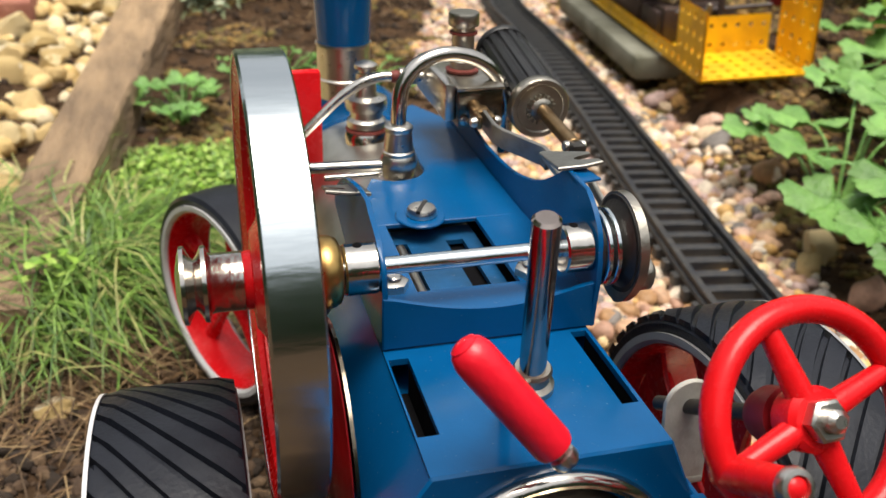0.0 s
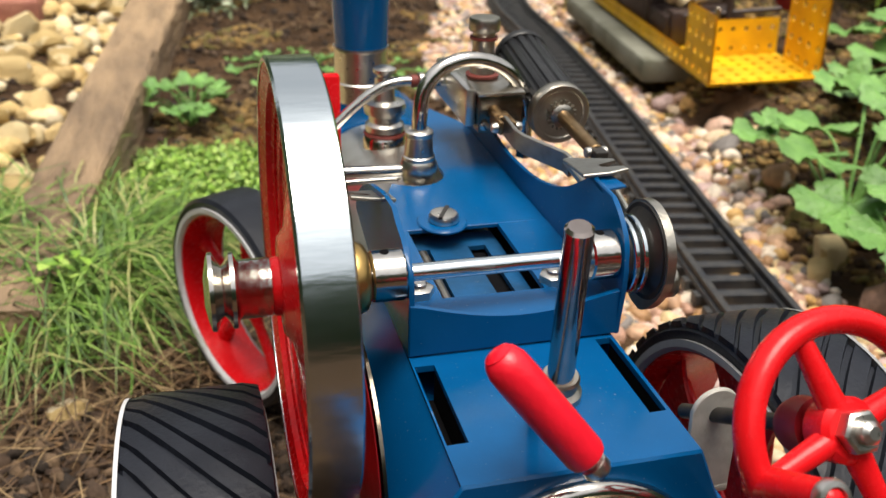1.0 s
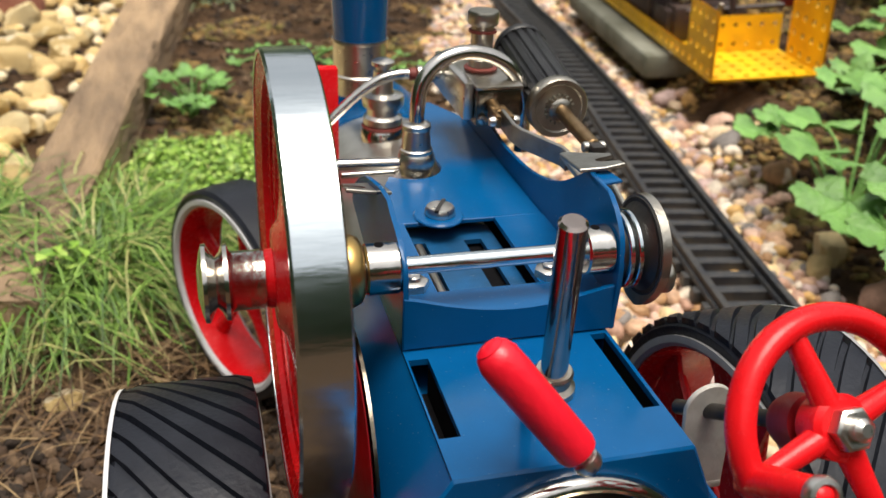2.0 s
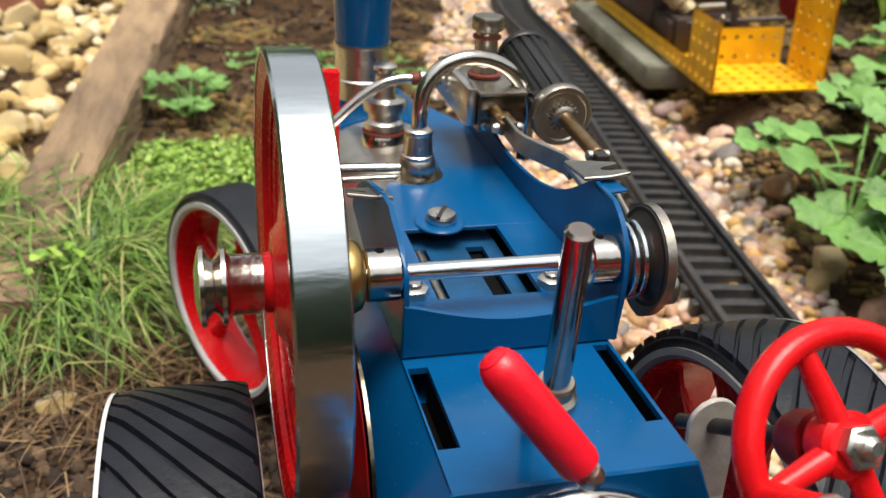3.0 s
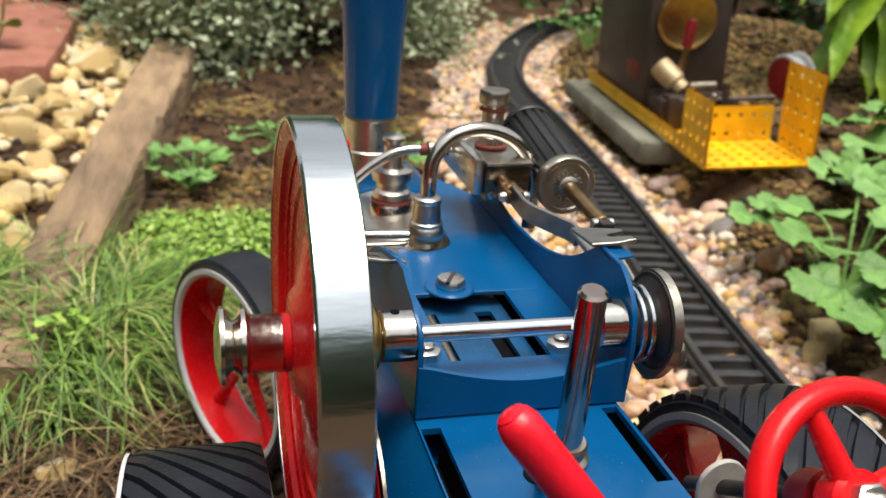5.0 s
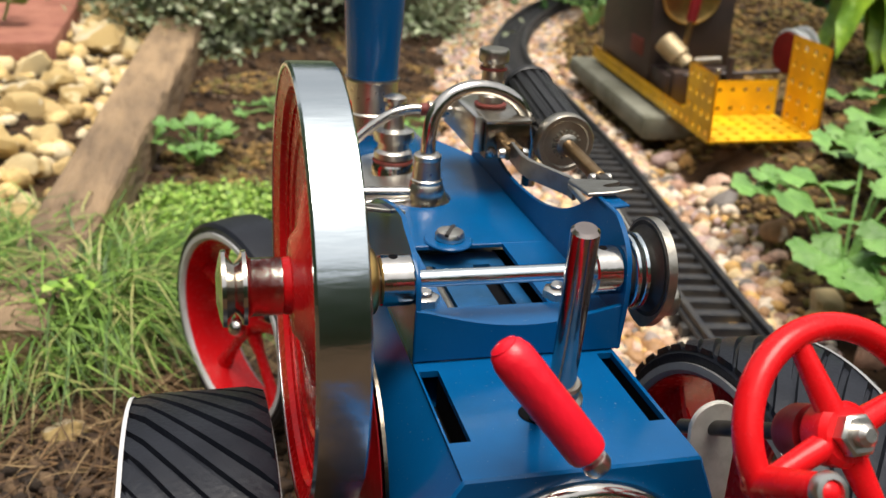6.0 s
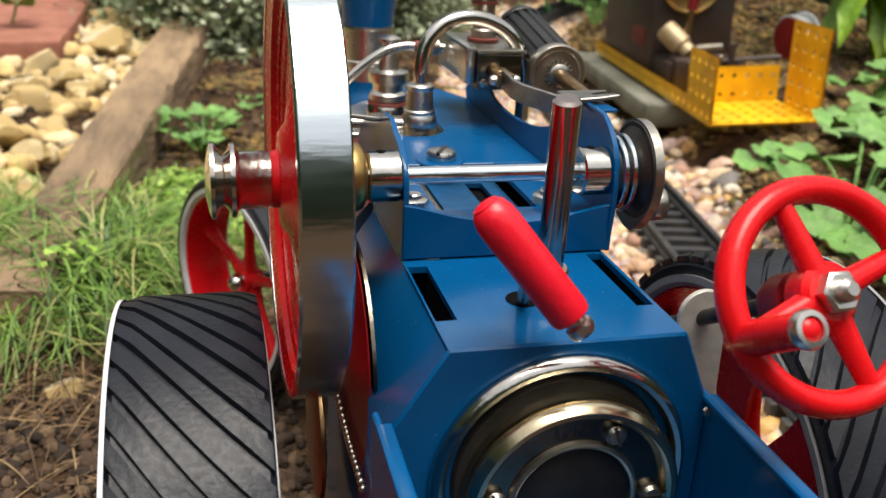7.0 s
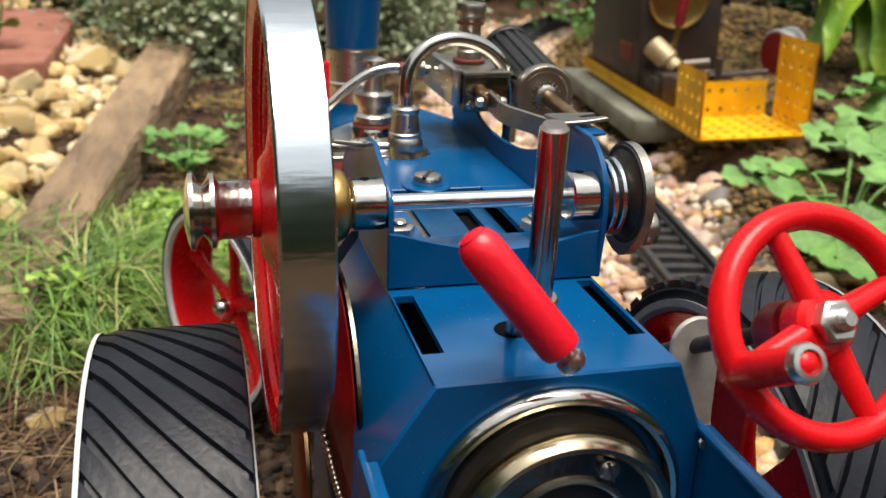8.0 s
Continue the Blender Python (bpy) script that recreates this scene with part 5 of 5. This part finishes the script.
# ---- wheels ----
def road_wheel(m, R, width, rim_r, spokes, bars, skew, outer, name, label, studs=0):
    """A spoked wheel about the x of m; outer is the side (+1, -1) that faces away from the engine."""
    w = part(name, turned([(0.001, -0.004), (0.0045, -0.004), (0.005, 0), (0.0045, 0.004), (0.001, 0.004)], (0, 0, 0), X, 28), RED, engine, label)
    w.matrix_basis = m
    h = width / 2
    tr = R - (0.0016 if bars else 0)
    part("tyre", turned([(rim_r, -h + 0.001), (tr - 0.0014, -h), (tr, -h + 0.0012), (tr + 0.0003, 0), (tr, h - 0.0012), (tr - 0.0014, h), (rim_r, h - 0.001)], (0, 0, 0), X, 96, True), RUBBER, w, "black rubber tyre with slanting ribs" if bars else "smooth black rubber tyre")
    for s in (-1, 1):
        wide = R - 0.0005 - rim_r if bars and s == outer else 0.0018
        part("rim_ring", turned([(rim_r - 0.0012, s * (h - 0.004)), (rim_r - 0.001, s * (h - 0.0006)), (rim_r, s * (h + 0.0004)), (rim_r + wide, s * (h + 0.0004)), (rim_r + wide, s * (h - 0.0004))], (0, 0, 0), X, 80), RIM_WHITE if s < 0 and outer < 0 else RIM_GREY, w, "pale rim edge")
    part("rim", turned([(rim_r - 0.0001, -h + 0.001), (rim_r - 0.0016, -h + 0.0012), (rim_r - 0.0026, -0.003), (rim_r - 0.0026, 0.003), (rim_r - 0.0016, h - 0.0012), (rim_r - 0.0001, h - 0.001)], (0, 0, 0), X, 80), RED, w)
    for k in range(spokes):
        a = 2 * math.pi * k / spokes + 0.35
        c, s = math.cos(a), math.sin(a)
        part("spoke", tube([Vector((0, c * q, s * q)) for q in (0.003, rim_r * 0.35, rim_r * 0.7, rim_r - 0.0022)], lambda t: 0.0034 - 0.0016 * math.sin(math.pi * min(1, t * 1.1)), 12), RED, w)
    part("hub_cap", turned([(0, 0.0095), (0.002, 0.0088), (0.0034, 0.0068), (0.0036, 0.004), (0, 0.004)], (0, 0, 0), X * outer, 24), NICKEL, w, "domed bright hub cap")
    if bars:
        bm = bmesh.new()
        pitch = 2 * math.pi / bars
        for k in range(bars):
            rows = []
            fill = 0.8 if k % 2 else 0.9
            for i in range(9):
                u = i / 8
                xx = -h + 0.0004 + (width - 0.0008) * u
                a0 = pitch * k + skew * u + 0.06 * skew * math.sin(u * math.pi)
                sec = []
                for aa, rr in ((a0, tr - 0.0006), (a0 + 0.08 * pitch, R), (a0 + fill * pitch - 0.08 * pitch, R), (a0 + fill * pitch, tr - 0.0006)):
                    rr = rr - (0.0008 if i in (0, 8) and rr > tr else 0)
                    sec.append(bm.verts.new((xx, rr * math.cos(aa), rr * math.sin(aa))))
                rows.append(sec)
            for a, b in zip(rows, rows[1:]):
                for j in range(3):
                    bm.faces.new((a[j], a[j + 1], b[j + 1], b[j]))
            bm.faces.new(rows[0])
            bm.faces.new(rows[-1])
        part("tread", bm, RUBBER, w, "slanting rubber ribs")
    return w


RY, RR = -0.0165, 0.0562
road_wheel(pose(-0.0633, RY, RR), RR, 0.0276, 0.0492, 6, 46, 0.62, -1, "rear_wheel", "large red rear wheel with a ribbed black tyre")
rw = road_wheel(pose(0.0645, RY, RR + 0.0038), RR, 0.0276, 0.0492, 6, 46, -0.62, 1, "rear_wheel", "large red rear wheel with a ribbed black tyre")
for k in range(6):
    a = math.pi * k / 3 + 0.35
    half = [(0.005, 0.0042), (0.012, 0.005), (0.022, 0.0066), (0.031, 0.0088), (0.039, 0.0118), (0.0445, 0.0165), (0.0462, 0.0215)]
    out = [(q * math.cos(a) - w * math.sin(a), q * math.sin(a) + w * math.cos(a)) for q, w in half]
    out += [(q * math.cos(a) + w * math.sin(a), q * math.sin(a) - w * math.cos(a)) for q, w in half[::-1]]
    part("spoke_plate", sheet(out[::-1], 0.0012, YZ @ Matrix.Translation((0, 0, -0.006)), 0.0003), RED, rw, "broad flat red spoke")
part("rear_axle", rod((-0.058, RY, RR), (0.06, RY, RR + 0.0038), 0.0022), DARK_METAL, engine)
FWY, FWR = 0.1575, 0.0415
road_wheel(pose(-0.0450, FWY, FWR + 0.002, 0, 0, math.degrees(0.48)), FWR, 0.02, 0.0362, 5, 0, 0, -1, "front_wheel", "red spoked front wheel with a smooth black tyre, steered aside")
road_wheel(pose(0.046, FWY + 0.05, FWR - 0.002, 0, 0, math.degrees(0.48)), FWR, 0.02, 0.0362, 5, 0, 0, 1, "front_wheel", "red spoked front wheel with a smooth black tyre, steered aside")
part("front_axle", rod((-0.043, FWY + 0.002, FWR + 0.001), (0.044, FWY + 0.049, FWR - 0.002), 0.0022), DARK_METAL, engine)
part("axle_pivot", rod((0, FWY + 0.026, FWR - 0.002), (0, FWY + 0.0, 0.075), 0.006), BLUE, engine)

# ---- gearing beside the flywheel ----
bm = bmesh.new()
n = 150
gp = []
for k in range(n):
    a = 2 * math.pi * k / n
    q = 0.0271 if k % 2 else 0.0268
    gp.append((-0.005 + q * math.cos(a), 0.0957 + q * math.sin(a)))
gear = part("toothed_wheel", sheet(gp, 0.0007, YZ @ Matrix.Translation((0, 0, -0.0302)), 0), DARK_NICKEL, engine, "thin toothed steel wheel")
part("wheel_face", turned([(0, 0), (0.0258, 0), (0.026, 0.0003), (0.012, 0.0012), (0, 0.0014)], (-0.0306, -0.005, 0.0957), -X, 56), RED_DARK, gear, "dark red wheel face")
sp = part("chain_sprocket", turned([(0, 0), (0.015, 0), (0.0165, 0.0004), (0.0165, 0.0012), (0.015, 0.0016), (0, 0.0016)], (-0.0375, 0.008, 0.07), X, 40), BRONZE, engine, "tarnished brass chain sprocket")
bm = bmesh.new()
chain = spline([(-0.0335, 0.004, 0.086), (-0.0335, -0.006, 0.0867), (-0.0333, -0.0145, 0.0855), (-0.0331, -0.0205, 0.0845), (-0.0328, -0.0265, 0.0838), (-0.0325, -0.034, 0.083)], 4)
for k, p in enumerate(chain):
    bmesh.ops.create_icosphere(bm, subdivisions=2, radius=0.00085, matrix=Matrix.Translation(p))
part("chain", bm, NICKEL_DULL, sp, "fine bead-like drive chain")


# ---- toy stationary engine on a concrete slab ----
slab = empty("concrete_slab", "grey concrete slab under the yellow toy engine base", "slab")
SB = pose(0.381, 0.595, 0.0085, 0, 0, -7)
bm = box(-0.078, 0.04, -0.098, 0.15, 0, 0.0195, 0.004)
for vv in bm.verts:
    vv.co += 0.0012 * noise.noise_vector(vv.co * 40)
part("slab_body", bm, CONCRETE, slab)
slab.matrix_basis = SB

toy = empty("toy_stationary_engine", "toy steam engine with perforated yellow base and dark boiler house", "toy engine")
toy.matrix_basis = pose(0.396, 0.594, 0.0358, 0, -3, -7)


def perforated(w, h, cols, rows, hole, thick):
    """A plate in xy from (0,0) with round holes through it."""
    bm = bmesh.new()
    cw, chh = w / cols, h / rows
    def ring(cx, cy, z):
        ci = []
        for k in range(8):
            a = 2 * math.pi * k / 8
            ci.append(bm.verts.new((cx + hole * math.cos(a), cy + hole * math.sin(a), z)))
        return ci
    for i in range(cols):
        for j in range(rows):
            cx, cy = (i + 0.5) * cw, (j + 0.5) * chh
            lay = []
            for z in (0, thick):
                ci = ring(cx, cy, z)
                ou = []
                for k in range(8):
                    a = 2 * math.pi * k / 8
                    s = 1 / max(abs(math.cos(a)), abs(math.sin(a)))
                    ou.append(bm.verts.new((cx + cw / 2 * s * math.cos(a), cy + chh / 2 * s * math.sin(a), z)))
                for k in range(8):
                    bm.faces.new((ci[k], ci[(k + 1) % 8], ou[(k + 1) % 8], ou[k]))
                lay.append((ci, ou))
            for k in range(8):
                bm.faces.new((lay[0][0][k], lay[0][0][(k + 1) % 8], lay[1][0][(k + 1) % 8], lay[1][0][k]))
    bmesh.ops.remove_doubles(bm, verts=bm.verts, dist=1e-5)
    edges = [e for e in bm.edges if e.is_boundary]
    bmesh.ops.holes_fill(bm, edges=edges, sides=4)
    return bm


def plate(name, m, w, h, cols, rows, parent, thick=0.0016, hole=0.0027):
    bm = perforated(w, h, cols, rows, hole, thick)
    bmesh.ops.transform(bm, matrix=m, verts=bm.verts)
    return part(name, bm, YELLOW, parent, "", False)


# local axes: x to the right, y away, z up
plate("base_plate", pose(-0.075, -0.185, 0.0, 0, 0, 0), 0.084, 0.31, 7, 25, toy)
plate("side_flange", pose(-0.075, -0.185, 0.0, 90, 0, 90), 0.31, 0.0125, 25, 1, toy)
plate("upright_plate", pose(0.009, -0.185, 0.0, 90, 0, 90), 0.056, 0.068, 4, 5, toy)
plate("upright_plate", pose(-0.0745, -0.1845, 0.0, 90, 0, 90), 0.05, 0.05, 4, 4, toy)
plate("rear_plate", pose(-0.056, -0.115, 0.0, 90, 0, 0), 0.0645, 0.03, 6, 2, toy, 0.0016, 0.0019)
part("cross_rod", rod((-0.06, -0.09, 0.028), (0.009, -0.1145, 0.036), 0.002), BROWN_IRON, toy)
house = part("boiler_house", box(-0.0725, 0.0, -0.037, 0.105, 0.002, 0.11, 0.002), BROWN_IRON, toy, "dark brown painted boiler house")
part("roof_plate", sheet([(-0.076, 0.108), (0.003, 0.108), (-0.008, 0.128), (-0.065, 0.128)], 0.123, XZ @ Matrix.Translation((0, 0, -0.085)), 0.001), BROWN_IRON, house)
disc = part("brass_disc", turned([(0, 0.0), (0.025, 0.0), (0.026, 0.001), (0.026, 0.0028), (0.0243, 0.0036), (0.0225, 0.0026), (0, 0.0022)], (-0.041, -0.038, 0.0865), (0, -1, 0), 48), BRASS, house, "round brass plate")
lv = part("red_lever", rod((-0.053, -0.06, 0.03), (-0.043, -0.055, 0.082), 0.0026), BRONZE, toy, "brown lever with a red grip")
part("lever_grip", rod((-0.0462, -0.0565, 0.066), (-0.0422, -0.0545, 0.088), 0.0046), RED_DARK, lv)
part("red_label", box(-0.0737, -0.0723, -0.02, 0.012, 0.03, 0.045, 0.0003), RED_FIBRE, house)
part("cylinder_block", turned([(0, 0), (0.0085, 0), (0.0095, 0.001), (0.0095, 0.021), (0.007, 0.023), (0.007, 0.03), (0, 0.03)], (-0.066, -0.05, 0.05), (0.55, -0.6, -0.6), 28), TAN_METAL, toy, "tarnished tan cylinder set aslant")
part("cylinder_rod", rod((-0.046, -0.075, 0.037), (-0.028, -0.085, 0.04), 0.003), NICKEL_DULL, toy)
part("slide_rod", rod((-0.036, -0.1, 0.036), (-0.038, -0.102, 0.004), 0.0024), NICKEL_DULL, toy)
part("cylinder_saddle", box(-0.066, -0.046, -0.082, -0.058, 0.002, 0.03, 0.003), BROWN_IRON, toy)
part("frame_block", box(-0.045, -0.012, -0.1, -0.06, 0.002, 0.03, 0.003), BROWN_IRON, toy)
part("frame_block", box(-0.07, -0.052, -0.075, -0.03, 0.002, 0.026, 0.002), BROWN_IRON, toy)
part("valve_stand", rod((-0.03, -0.105, 0.002), (-0.026, -0.1, 0.045), 0.003), BROWN_IRON, toy)
drum = part("belt_drum", turned([(0, 0), (0.018, 0), (0.019, 0.001), (0.019, 0.004), (0.0165, 0.005), (0.0165, 0.012), (0.019, 0.013), (0.0205, 0.014), (0.0205, 0.0155), (0, 0.0155)], (0.02, -0.1, 0.048), (1, 0.25, 0), 40), DRUM, toy, "grey-rimmed red belt drum")
part("drum_face", turned([(0, 0.0), (0.0165, 0.0), (0.0165, -0.0008), (0, -0.0008)], (0.02, -0.1, 0.048), (1, 0.25, 0), 40), RED_DARK, drum)
